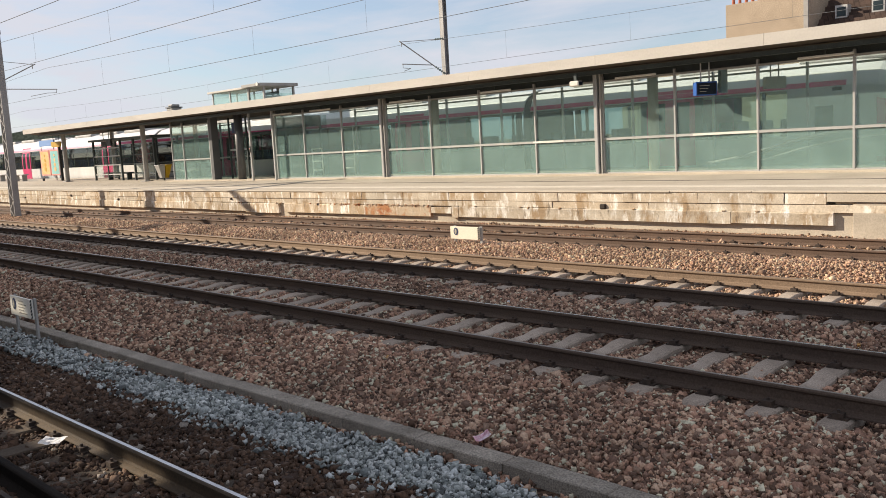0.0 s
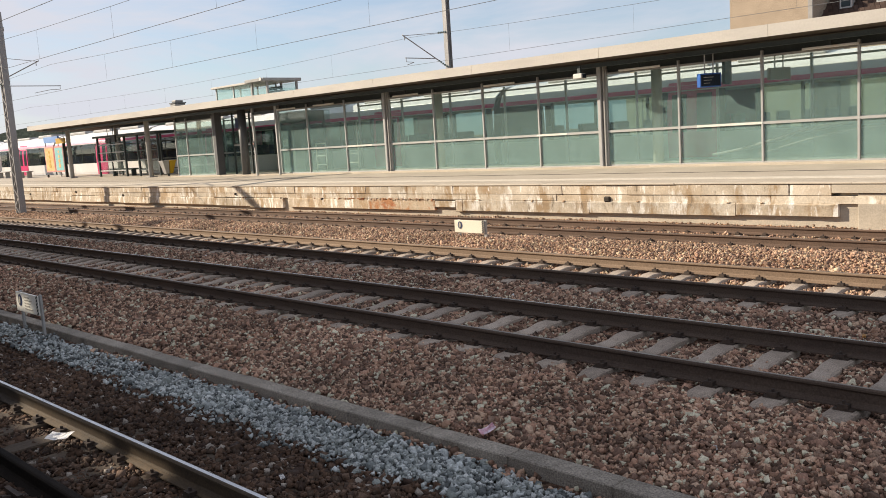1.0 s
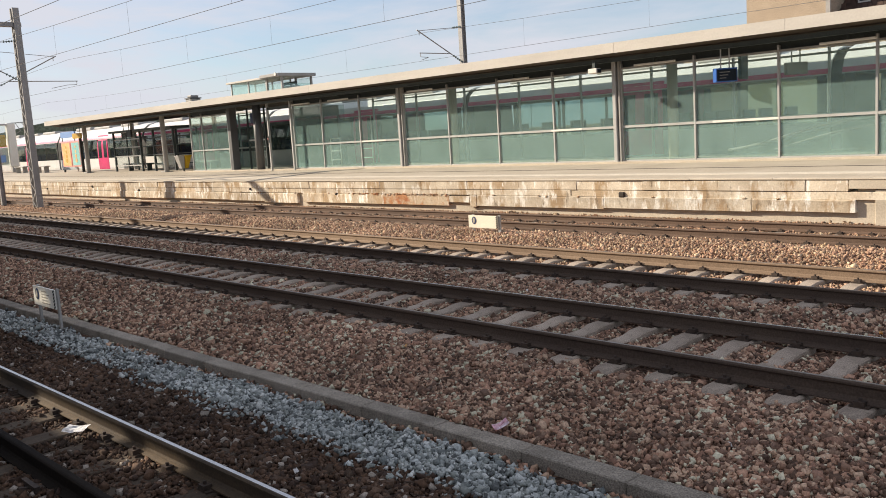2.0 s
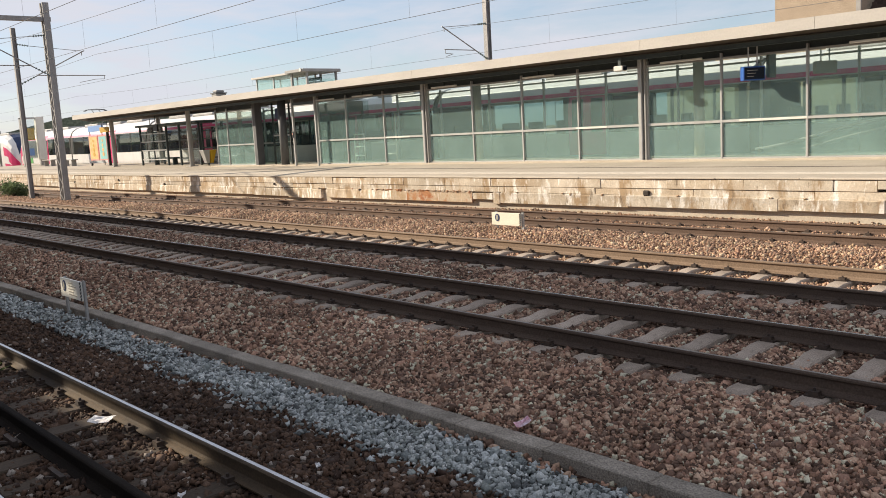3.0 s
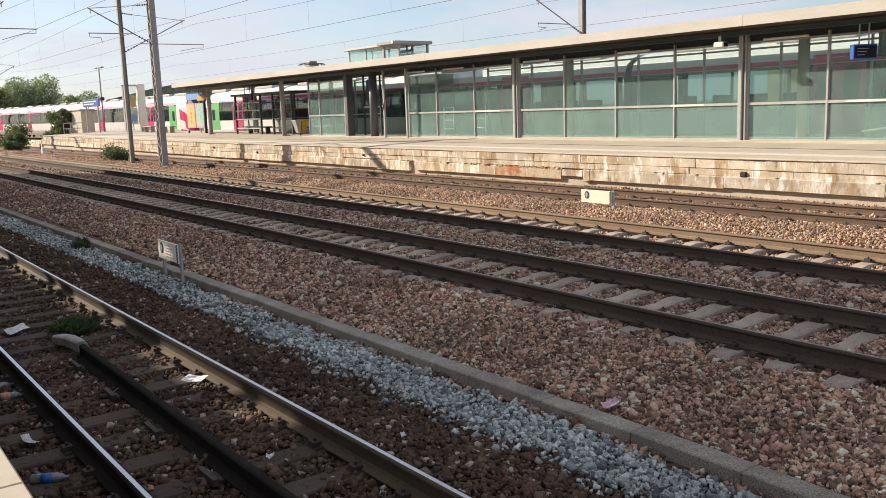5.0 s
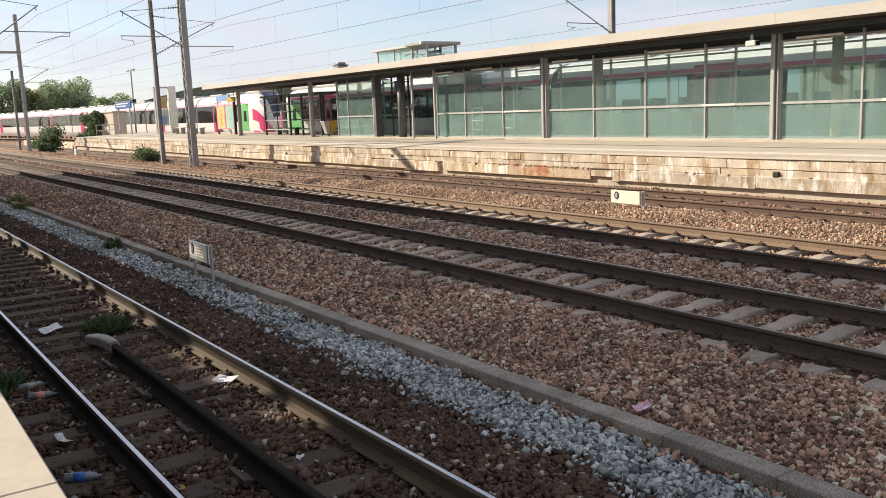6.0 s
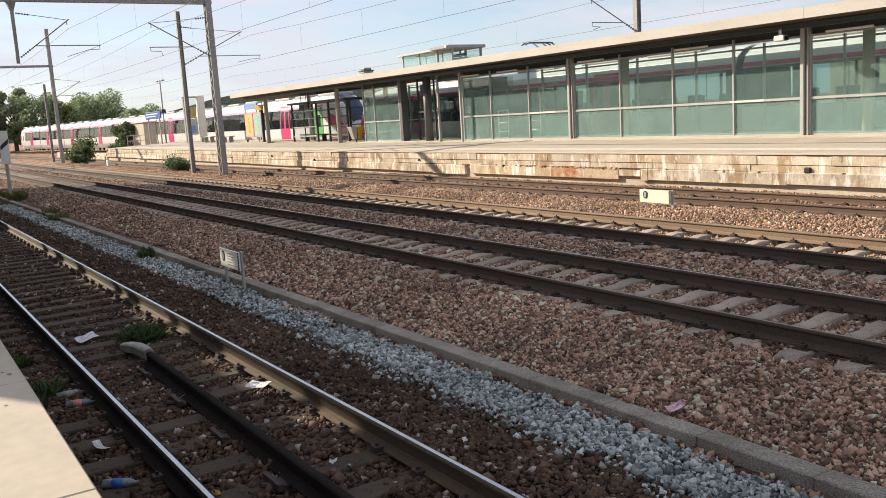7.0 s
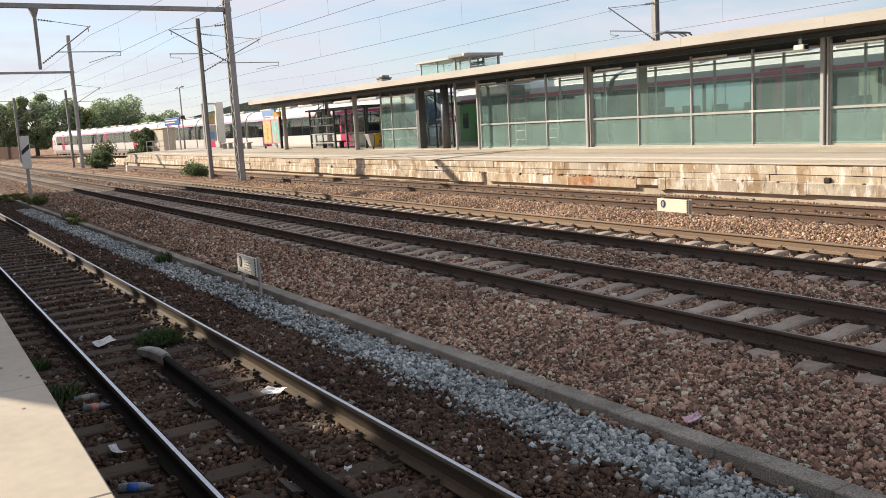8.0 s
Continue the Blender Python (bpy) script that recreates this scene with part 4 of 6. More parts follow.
for xp in (-58.6, -47.3):
    bm = bmesh.new()
    tube(bm, (xp, 23.1, ptop(xp, 23)), (xp, 23.1, fz(xp) - 0.4), 0.14, n=14)
    quadbox(bm, xp - 0.28, xp + 0.28, 22.85, 23.35, ptop(xp, 23) - 0.01, ptop(xp, 23) + 0.05, bevel=0.01)
    part("post", bm, STEEL_GREY, canopy)
    bm = bmesh.new()
    tube(bm, (xp, 26.4, ptop(xp, 24)), (xp, 26.4, fz(xp) - 0.4), 0.14, n=14)
    part("post", bm, STEEL_GREY, canopy)

# fittings under the canopy
lampf = thing("floodlight", "white floodlight under the canopy edge", "lamp", at=(-16.15, 21.9, 3.88))
box_part("housing", (-0.17, 0.17, -0.12, 0.12, -0.08, 0.08), WHITE, lampf, bevel=0.025)
box_part("bracket", (-0.05, 0.05, -0.04, 0.04, 0.08, 0.3), STEEL_DARK, lampf)
box_part("lens", (0.17, 0.185, -0.09, 0.09, -0.06, 0.06), SCREEN, lampf)
scr = thing("departure_screen", "blue departure screen hung from the canopy", "screen", at=(-12.25, 22.6, 3.42), rz=48)
box_part("housing", (-0.30, 0.30, -0.13, 0.13, -0.19, 0.19), BLUE, scr, bevel=0.012)
box_part("display", (-0.27, 0.27, -0.142, -0.132, -0.16, 0.15), SCREEN, scr)
for dx in (-0.12, 0.12):
    bm = bmesh.new()
    tube(bm, (dx, 0, 0.19), (dx, 0, 0.75), 0.02)
    part("hanger", bm, STEEL_PALE, scr)
scr2 = thing("information_screen", "grey information screen hung inside the hall", "screen", at=(-11.25, 24.8, 3.52), rz=48)
box_part("housing", (-0.30, 0.30, -0.11, 0.11, -0.17, 0.17), STEEL_GREY, scr2, bevel=0.012)
for dx in (-0.12, 0.12):
    bm = bmesh.new()
    tube(bm, (dx, 0, 0.17), (dx, 0, 0.66), 0.02)
    part("hanger", bm, STEEL_PALE, scr2)
sb = bmesh.new()
for k in range(3):
    quadbox(sb, -0.2, -0.2 + 0.28 - 0.05 * k, -0.146, -0.143, 0.07 - 0.08 * k, 0.085 - 0.08 * k)
part("text_bars", sb, GREYPRINT, scr)
for xt in (-14.6, -9.0, -20.2, -25.0, -30.2, -33.0):
    tl = thing("strip_light", "slim strip light fitting under the canopy", "lamp", at=(xt, 22.75, 3.98), group="strip lights under the canopy")
    box_part("housing", (-0.7, 0.7, -0.04, 0.04, -0.03, 0.03), WHITE, tl, bevel=0.01)
    box_part("bracket", (-0.03, 0.03, -0.03, 0.03, 0.03, 0.25), STEEL_DARK, tl)

# ---- glazed lift head above the roof ----
lift = thing("lift_head", "small glazed lift head with a flat grey roof above the canopy", "lift tower", at=(-42.9, 25.2, 0))
for xa, xb in ((0.0, 1.75), (1.75, 3.5)):
    box_part("pane", (xa + 0.05, xb - 0.05, 0.0, 0.012, 4.6, 5.62), GLASS_G, lift)
    box_part("pane", (xa + 0.05, xb - 0.05, 1.5, 1.512, 4.6, 5.62), GLASS_G, lift)
for xa in (0.0, 1.75, 3.5):
    for ya in (0.0, 1.5):
        box_part("frame_post", (xa - 0.035, xa + 0.035, ya - 0.035, ya + 0.035, 4.55, 5.62), STEEL_PALE, lift)
box_part("end_pane", (-0.006, 0.006, 0.05, 1.45, 4.6, 5.62), GLASS_G, lift)
box_part("low_roof", (-0.25, 3.46, -0.2, 1.7, 5.62, 5.72), FASCIA, lift, bevel=0.01)
box_part("high_roof", (3.42, 5.15, -0.35, 2.0, 5.64, 5.80), STEEL_GREY, lift, "grey metal roof slab", bevel=0.02)
for xa in (3.56, 4.95):
    for ya in (0.0, 1.8):
        box_part("roof_post", (xa - 0.05, xa + 0.05, ya - 0.05, ya + 0.05, 4.6, 5.64), STEEL_GREY, lift)
box_part("shaft_pane", (3.62, 4.9, 0.0, 0.012, 4.6, 5.3), GLASS_G, lift)
box_part("shaft_pane", (4.95, 4.962, 0.06, 1.74, 4.6, 5.3), GLASS_G, lift)
box_part("shaft_pane", (3.62, 4.9, 1.8, 1.812, 4.6, 5.6), GLASS_G, lift)
box_part("roof_beam", (3.6, 4.9, 0.85, 0.95, 5.25, 5.4), STEEL_DARK, lift)
box_part("winding_gear", (3.9, 4.7, 0.7, 1.3, 4.7, 5.2), STEEL_PALE, lift, bevel=0.05)
bm = bmesh.new()
tube(bm, (4.95, -0.40, 5.74), (4.95, -0.36, 5.74), 0.09, n=12)
part("lamp", bm, WHITE, lift, "small round white lamp")
chim = thing("roof_vent", "small grey ventilation cowl on the canopy roof", "vent", at=(-44.35, 23.6, 4.64))
box_part("base", (-0.66, 0.66, -0.4, 0.4, 0, 0.2), FASCIA, chim, bevel=0.02)
box_part("cowl", (-0.30, 0.30, -0.3, 0.3, 0.2, 0.34), STEEL_GREY, chim, bevel=0.03)
box_part("cap", (-0.34, 0.34, -0.34, 0.34, 0.34, 0.40), STEEL_SLATE, chim, bevel=0.01)
box_part("top_cowl", (-0.24, 0.24, -0.24, 0.24, 0.40, 0.54), STEEL_GREY, chim, bevel=0.05)

# ---- catenary ----
WIRES = [(2.2, 5.85, 7.0), (7.9, 5.89, 7.05), (11.67, 5.84, 6.95), (16.6, 5.6, 6.75), (29.0, 5.78, 6.95)]
for y, zc, zm in WIRES:
    ca = thing("catenary_line", "thin dark overhead contact and carrier wires with droppers", "overhead wire", group="overhead lines")
    cbm, mbm, dbm = bmesh.new(), bmesh.new(), bmesh.new()
    supports = [-238, -190.5, -138.5, -88.7, -43.1, 4.0, 52.0]
    if y > 20:
        supports = [-230, -180, -130.5, -81.0, -31.2, 18.6, 60]
    zz = 1 if y != 16.6 else -1
    yo = lambda x: y - (((x + 92) ** 2) / 1400 if (y > 20 and x < -92) else 0)
    for a, c in zip(supports, supports[1:]):
        n = 8
        up = zm + 0.15
        sag = lambda s: up - (up - zm + 0.55) * 4 * s * (1 - s) * 0.55
        pts = []
        for k in range(n + 1):
            s = k / n
            x = a + (c - a) * s
            pts.append((x, yo(x) + 0.0, sag(s)))
        polytube(mbm, pts, 0.007, n=5)
        polytube(cbm, [(p[0], p[1], zc) for p in pts], 0.0075, n=5)
        for k in range(1, n):
            tube(dbm, pts[k], (pts[k][0], pts[k][1], zc), 0.003, n=4)
    part("contact_wire", cbm, WIRE, ca)
    part("carrier_wire", mbm, WIRE, ca)
    part("droppers", dbm, WIRE, ca, kind="stuff")


def insulator(bm, a, b, n=5, r=0.06):
    a, b = Vector(a), Vector(b)
    tube(bm, a, b, 0.02, n=6)
    for k in range(n):
        p, q = a.lerp(b, (k + 0.25) / n), a.lerp(b, (k + 0.6) / n)
        tube(bm, p, q, r, r * 0.5, n=10)


def cantilever(parent, x, y0, y1, zc, zm, tip=None, root=None, level=None, reach=None, steady=None):
    """The bracket from a mast face at y0 to the wires over y1."""
    s = 1 if y1 > y0 else -1
    arm = bmesh.new()
    rz_ = root or zc + 0.3
    tip = Vector((x, *(tip or (y1 + s * 0.2, zm + 0.55))))
    start = Vector((x, y0 + s * 0.12, rz_))
    rootv = start.lerp(tip, 0.22)
    level, reach = level or zc + 0.42, reach or y1 + s * 0.75
    steady = steady or (y1 - s * 0.35, zc + 0.04)
    tube(arm, rootv, tip, 0.028)
    tube(arm, (x, y0 + s * 0.7, tip.z + 0.18), (x, tip.y - s * 0.1, tip.z - 0.03), 0.014)
    f = (level - start.z) / (tip.z - start.z)
    tube(arm, start.lerp(tip, min(max(f, 0.05), 0.9)), (x, reach, level), 0.022)
    polytube(arm, [(x, reach - s * 0.05, level), (x, reach - s * 0.05, level - 0.18), (x, reach - s * 0.55, level - 0.2), (x, *steady)], 0.014)
    tube(arm, tip.lerp(rootv, 0.06), tip.lerp(rootv, 0.06) - Vector((0, 0, 0.18)), 0.02)
    br = part("cantilever", arm, MAST, parent)
    for a, b in ((start, rootv), ((x, y0 + s * 0.12, tip.z + 0.25), (x, y0 + s * 0.7, tip.z + 0.18))):
        ins = bmesh.new()
        insulator(ins, tuple(a), tuple(b))
        part("insulator", ins, INSUL, br)


def i_mast(x, y, h, label, arms=(), z0=-0.1, w=0.20):
    m = thing("catenary_mast", label, "mast", group="catenary masts")
    bm = bmesh.new()
    for s in (-1, 1):
        quadbox(bm, x - w / 2, x + w / 2, y + s * w / 2 - 0.008, y + s * w / 2 + 0.008, z0, h)
    quadbox(bm, x - 0.006, x + 0.006, y - w / 2, y + w / 2, z0, h)
    part("post", bm, MAST, m)
    box_part("foundation", (x - 0.3, x + 0.3, y - 0.3, y + 0.3, z0 - 0.3, z0 + 0.08), KERB, m, bevel=0.03)
    for arm in arms:
        cantilever(m, x, y, *arm)
    return m


def lattice_mast(x, y, h, label, arms=(), z0=-0.1, beam_to=None):
    m = thing("lattice_mast", label, "mast", group="catenary masts")
    w0, w1 = 0.26, 0.17
    for s in (-1, 1):
        bm = bmesh.new()
        loft(bm, [[(x + s * w - 0.03, y - 0.14, z), (x + s * w + 0.03, y - 0.14, z), (x + s * w + 0.03, y + 0.14, z), (x + s * w - 0.03, y + 0.14, z)] for w, z in ((w0, z0), (w1, h))])
        part("channel", bm, MAST, m)
    lb = bmesh.new()
    n = 22
    for k in range(n):
        za, zb = z0 + (h - z0) * k / n, z0 + (h - z0) * (k + 1) / n
        s = 1 if k % 2 else -1
        w = w0 + (w1 - w0) * k / n
        for dy in (-0.135, 0.135):
            beam(lb, (x - s * w, y + dy, za), (x + s * w, y + dy, zb), 0.012, 0.05)
    part("lacing", lb, MAST, m, "zigzag lacing bars")
    box_part("foundation", (x - 0.4, x + 0.4, y - 0.45, y + 0.45, z0 - 0.3, z0 + 0.05), KERB, m, bevel=0.03)
    for arm in arms:
        cantilever(m, x, y, *arm)
    if beam_to is not None:
        bz = beam_to[1]
        bm = bmesh.new()
        beam(bm, (x, y + 0.2, bz), (x, beam_to[0], bz), 0.26, 0.2)
        bt = part("portal_beam", bm, MAST, m)
        for yd, zc, y1, arm in beam_to[2]:
            db = bmesh.new()
            loft(db, [[(x - a, yd - a, z), (x + a, yd - a, z), (x + a, yd + a, z), (x - a, yd + a, z)] for a, z in ((0.2, bz - 0.1), (0.075, bz - 0.5), (0.065, zc + 0.04))])
            part("drop_post", db, MAST, bt)
            cantilever(m, x, yd, *arm)
    return m


DROP = (7.9, 5.9, 7.05, (7.95, 7.61), 5.95, 6.45, 9.2, (7.72, 5.96))
i_mast(-48.1, 14.4, 8.67, "plain steel catenary mast between the tracks", arms=[(17.3, 5.9, 7.0, (17.9, 7.6), 5.85, 6.29, 18.9, (17.5, 5.92))])
lattice_mast(-43.1, 14.4, 9.2, "lattice catenary mast carrying a portal beam", arms=[(11.67, 5.84, 6.95, (11.45, 7.48), 5.9, 6.33, 11.4, (12.0, 5.9))], beam_to=(-6.0, 8.45, [(5.65, 5.65, 7.9, DROP)]))
lattice_mast(-88.7, 14.4, 12.3, "farther lattice catenary mast with a portal beam", arms=[(16.6, 5.8, 6.95)], beam_to=(-6.0, 8.95, [(5.65, 5.65, 7.9, DROP)]))
i_mast(-93.7, 14.4, 7.6, "plain steel catenary mast farther down the line", arms=[(11.67, 5.84, 6.95)])
for xm in (-138.5, -190.5):
    i_mast(xm, 14.4, 9.2, "distant plain catenary mast", arms=[(16.6, 5.6, 6.75)], w=0.3)
    i_mast(xm - 5, 9.8, 8.6, "distant plain catenary mast", arms=[(7.9, 5.75, 6.85)], w=0.3)
i_mast(-31.2, 31.55, 10.5, "catenary mast rising behind the canopy", arms=[(29.0, 5.78, 6.95, (28.5, 7.2), 5.75, 6.13, 28.6, (28.7, 5.8))], w=0.26)


# ---- the passing train ----
CAR_A = 16.1
SECTION = [(1.30, 0.35), (1.44, 0.75), (1.49, 1.2), (1.50, 2.0), (1.485, 2.85), (1.44, 3.35), (1.27, 3.78), (0.86, 4.08), (0.38, 4.2)]


def ring_at(x, sy=1.0, top=4.2, low=0.35):
    pts = [(y * sy, low + (z - 0.35) * (top - low) / 3.85) for y, z in SECTION]
    return [(x, y, z) for y, z in pts] + [(x, -y, z) for y, z in reversed(pts)]


def side_y(z):
    zs = [p[1] for p in SECTION]
    return float(np.interp(z, zs, [p[0] for p in SECTION]))


def side_panel(bm, x0, x1, z0, z1, s, off=0.012, steps=4):
    """A thin panel that follows the bowed side of a car."""
    rings = []
    for k in range(steps + 1):
        z = z0 + (z1 - z0) * k / steps
        y = side_y(z)
        rings.append([(x0, s * (y - 0.02), z), (x1, s * (y - 0.02), z), (x1, s * (y + off), z), (x0, s * (y + off), z)])
    loft(bm, rings)


def make_car(cab=0, door_shift=3.0, pantograph=False, seed=0, CAR=CAR_A):
    """One car, CAR metres long; cab: 1 for a cab at its front, -1 at its rear."""
    car = thing("train_car", "white commuter train car with magenta doors and dark windows", "train car", group="cars of the passing train")
    half = CAR / 2 - 0.18
    x0, x1 = (-half if cab >= 0 else -half + 3.4), (half if cab <= 0 else half - 3.4)
    bm = bmesh.new()
    low = [p for p in SECTION if p[1] < 1.8] + [(1.50, 1.86)]
    high = [(1.445, 3.30)] + [p for p in SECTION if p[1] > 3.3]
    for half_ring in (low, high):
        loft(bm, [[(x, y, z) for y, z in half_ring] + [(x, -y, z) for y, z in reversed(half_ring)] for x in (x0, x1)])
    part("body", bm, TRAIN_WHITE, car, "white body shell below and above the windows")
    seats = bmesh.new()
    k = x0 + 1.0
    while k < x1 - 0.8:
        for y in (-0.95, 0.95):
            quadbox(seats, k - 0.06, k + 0.06, y - 0.42, y + 0.42, 1.86, 2.42, bevel=0.03)
        k += 1.55
    part("seat_back", seats, TRAIN_BLUE, car, "dark blue seat backs", kind="stuff")
    bm = bmesh.new()
    for s in (-1, 1):
        side_panel(bm, x0, x1, 0.36, 0.95, s, off=0.006)
    part("skirt", bm, TRAIN_GREY, car)
    bm = bmesh.new()
    for s in (-1, 1):
        side_panel(bm, x0, x1, 3.34, 3.50, s, off=0.008)
    part("stripe", bm, TRAIN_PINK, car, "magenta stripe over the windows")
    d0, d1 = door_shift - 0.95, door_shift + 0.95
    for s in (-1, 1):
        for a, b in ((x0 + 0.25, d0 - 0.12), (d1 + 0.12, x1 - 0.25)):
            n = max(1, round((b - a) / 2.6))
            for k in range(n + 1):
                xp = a + (b - a) * k / n
                wide = 0.05 if 0 < k < n else 0.14
                box_part("window_post", (xp - wide, xp + wide, s * 1.44 - 0.035, s * 1.44 + 0.035, 1.86, 3.30), RUBBER, car)
            for k in range(n):
                wa, wb = a + (b - a) * k / n + 0.03, a + (b - a) * (k + 1) / n - 0.03
                bm = bmesh.new()
                side_panel(bm, wa, wb, 1.86, 3.30, s)
                part("window", bm, TRAIN_PANE, car)
        bm = bmesh.new()
        side_panel(bm, d0, d1, 0.98, 3.62, s, off=0.02)
        door = part("door", bm, TRAIN_PINK, car, "magenta sliding door")
        for a, b in ((d0 + 0.2, d0 + 0.75), (d1 - 0.75, d1 - 0.2)):
            bm = bmesh.new()
            side_panel(bm, a, b, 1.9, 3.2, s, off=0.03)
            part("door_window", bm, TRAIN_GLASS, door)
    for xe in ((-CAR / 2) if cab >= 0 else None, (CAR / 2) if cab <= 0 else None):
        if xe is not None:
            bm = bmesh.new()
            loft(bm, [ring_at(xe - 0.2, 0.975, 4.14, 0.5), ring_at(xe + 0.2, 0.975, 4.14, 0.5)])
            part("gangway_bellows", bm, RUBBER, car)
    for xb in (-5.2, 5.2):
        bm = bmesh.new()
        for dx in (-1.1, 1.1):
            for s in (-1, 1):
                tube(bm, (xb + dx, s * 0.70, 0.43), (xb + dx, s * 0.82, 0.43), 0.43, n=16)
            tube(bm, (xb + dx, -0.8, 0.43), (xb + dx, 0.8, 0.43), 0.08)
        for s in (-1, 1):
            quadbox(bm, xb - 1.5, xb + 1.5, s * 0.95 - 0.08, s * 0.95 + 0.08, 0.4, 0.6)
        part("bogie", bm, RUBBER, car)
    rng = random.Random(seed)
    for k in range(3):
        xr = -4.6 + 4.4 * k + rng.uniform(-0.4, 0.4)
        bm = bmesh.new()
        quadbox(bm, xr - 1.5, xr + 1.5, -0.75, 0.75, 4.1, 4.3 + rng.uniform(0, 0.06), bevel=0.06)
        part("roof_unit", bm, TRAIN_ROOF, car)
    if cab:
        f = cab
        xe = f * (half - 3.4)
        prof = [(0.0, 1.0, 4.2, 0.35), (0.9, 0.99, 4.14, 0.35), (1.7, 0.95, 3.82, 0.35), (2.5, 0.86, 3.15, 0.36), (3.1, 0.70, 2.2, 0.4), (3.4, 0.5, 1.5, 0.5)]
        bm = bmesh.new()
        loft(bm, [ring_at(xe + f * a, b, c, d) for a, b, c, d in prof])
        nose = part("cab_nose", bm, TRAIN_WHITE, car, "sloping white cab nose")
        bm = bmesh.new()
        up = lambda a, b, c, d: [(p[0] + f * 0.03, p[1] * 0.8, p[2] + 0.03) for p in ring_at(xe + f * a, b, c, d)[5:13]]
        loft(bm, [up(*p) for p in prof[1:5]], cap=False, closed=False)
        part("windscreen", bm, TRAIN_BLUE, nose, "dark blue windscreen")
        for s in (-1, 1):
            bm = bmesh.new()
            rr = []
            for a, b, c, d in prof[1:6]:
                y1, y2 = side_y(1.0) * b + 0.015, side_y(2.2) * b + 0.015
                z1, z2 = d + 0.5 * (c - d) / 3.85, d + (2.95 - 0.35) * (c - d) / 3.85
                rr.append([(xe + f * a, s * (y1 - 0.03), z1), (xe + f * a, s * y1, z1), (xe + f * a, s * y2, z2), (xe + f * a, s * (y2 - 0.03), z2)])
            loft(bm, rr)
            part("nose_flank", bm, TRAIN_PINK, nose, "magenta flank of the nose")
            bm = bmesh.new()
            side_panel(bm, min(xe, xe - f * 1.8), max(xe, xe - f * 1.8), 1.15, 3.3, s, off=0.022)
            part("green_panel", bm, TRAIN_GREEN if seed in (0, 9) else TRAIN_WHITE, nose)
            bm = bmesh.new()
            side_panel(bm, min(xe - f * 0.9, xe - f * 0.35), max(xe - f * 0.9, xe - f * 0.35), 1.9, 2.75, s, off=0.03)
            part("cab_side_window", bm, TRAIN_GLASS, nose)
    if pantograph:
        pg, o = bmesh.new(), -5.0
        for s in (-1, 1):
            tube(pg, (o - 0.9, s * 0.5, 4.34), (o + 0.9, s * 0.35, 4.8), 0.035)
            tube(pg, (o + 0.9, s * 0.35, 4.8), (o - 0.5, s * 0.3, 5.55), 0.03)
            tube(pg, (o - 0.75, s * 0.75, 5.58), (o - 0.25, s * 0.75, 5.58), 0.03)
        for dx in (-0.65, -0.35):
            polytube(pg, [(o + dx, -0.95, 5.48), (o + dx, -0.7, 5.6), (o + dx, 0.7, 5.6), (o + dx, 0.95, 5.48)], 0.035)
        quadbox(pg, o - 1.1, o + 1.1, -0.6, 0.6, 4.18, 4.36)
        part("pantograph", pg, WIRE, car, "raised dark pantograph")
    return car


CURVE_X, CURVE_R, TRACK_Y5 = -85.0, 1000.0, 29.0


def on_line(u):
    """The place and heading on the far track, u metres along it."""
    z = 0.05 + 0.0022 * max(0.0, -50.0 - u)
    if u >= CURVE_X:
        return u, TRACK_Y5, z, 0.0
    a = (CURVE_X - u) / CURVE_R
    return CURVE_X - CURVE_R * math.sin(a), TRACK_Y5 - CURVE_R * (1 - math.cos(a)), z, math.degrees(a)


def run_of(t):
    return 14.72 * t - 0.446 * t * t


JOIN = -136.0
CARS = []
for k in range(8):
    CARS.append((make_car(cab=-1 if k == 0 else 1 if k == 7 else 0, door_shift=1.0 if k != 7 else -1.5, pantograph=(k == 1), seed=k, CAR=CAR_A), JOIN + 0.5 + CAR_A * (k + 0.5)))
for k in range(8):
    CARS.append((make_car(cab=1 if k == 0 else -1 if k == 7 else 0, door_shift=-2.6 if k != 7 else 2.0, seed=k + 9, CAR=CAR_A), JOIN - 0.5 - CAR_A * (k + 0.5)))

trk = thing("railway_track", "curving rusty track beyond the island platform", "railway track", group="parallel tracks")
for s in (-1, 1):
    line = []
    for u in (40, 0, -40, -85, -100, -115, -130, -145, -160, -175, -190, -205, -220, -240):
        px, py, pz, pa = on_line(u)
        line.append((px - s * 0.7525 * math.sin(radians(pa)), py + s * 0.7525 * math.cos(radians(pa))))
    piece("rail", rail_mesh("rail", line[::-1], 0.06, RAIL_SIDE, RAIL_TOP), trk)
bm = bmesh.new()
for k in range(330):
    px, py, pz, pa = on_line(30 - 0.8 * k)
    quadbox(bm, px - 0.12, px + 0.12, py - 1.2, py + 1.2, -0.3, -0.12)
part("sleepers", bm, CONC_SLEEPER, trk, kind="stuff")


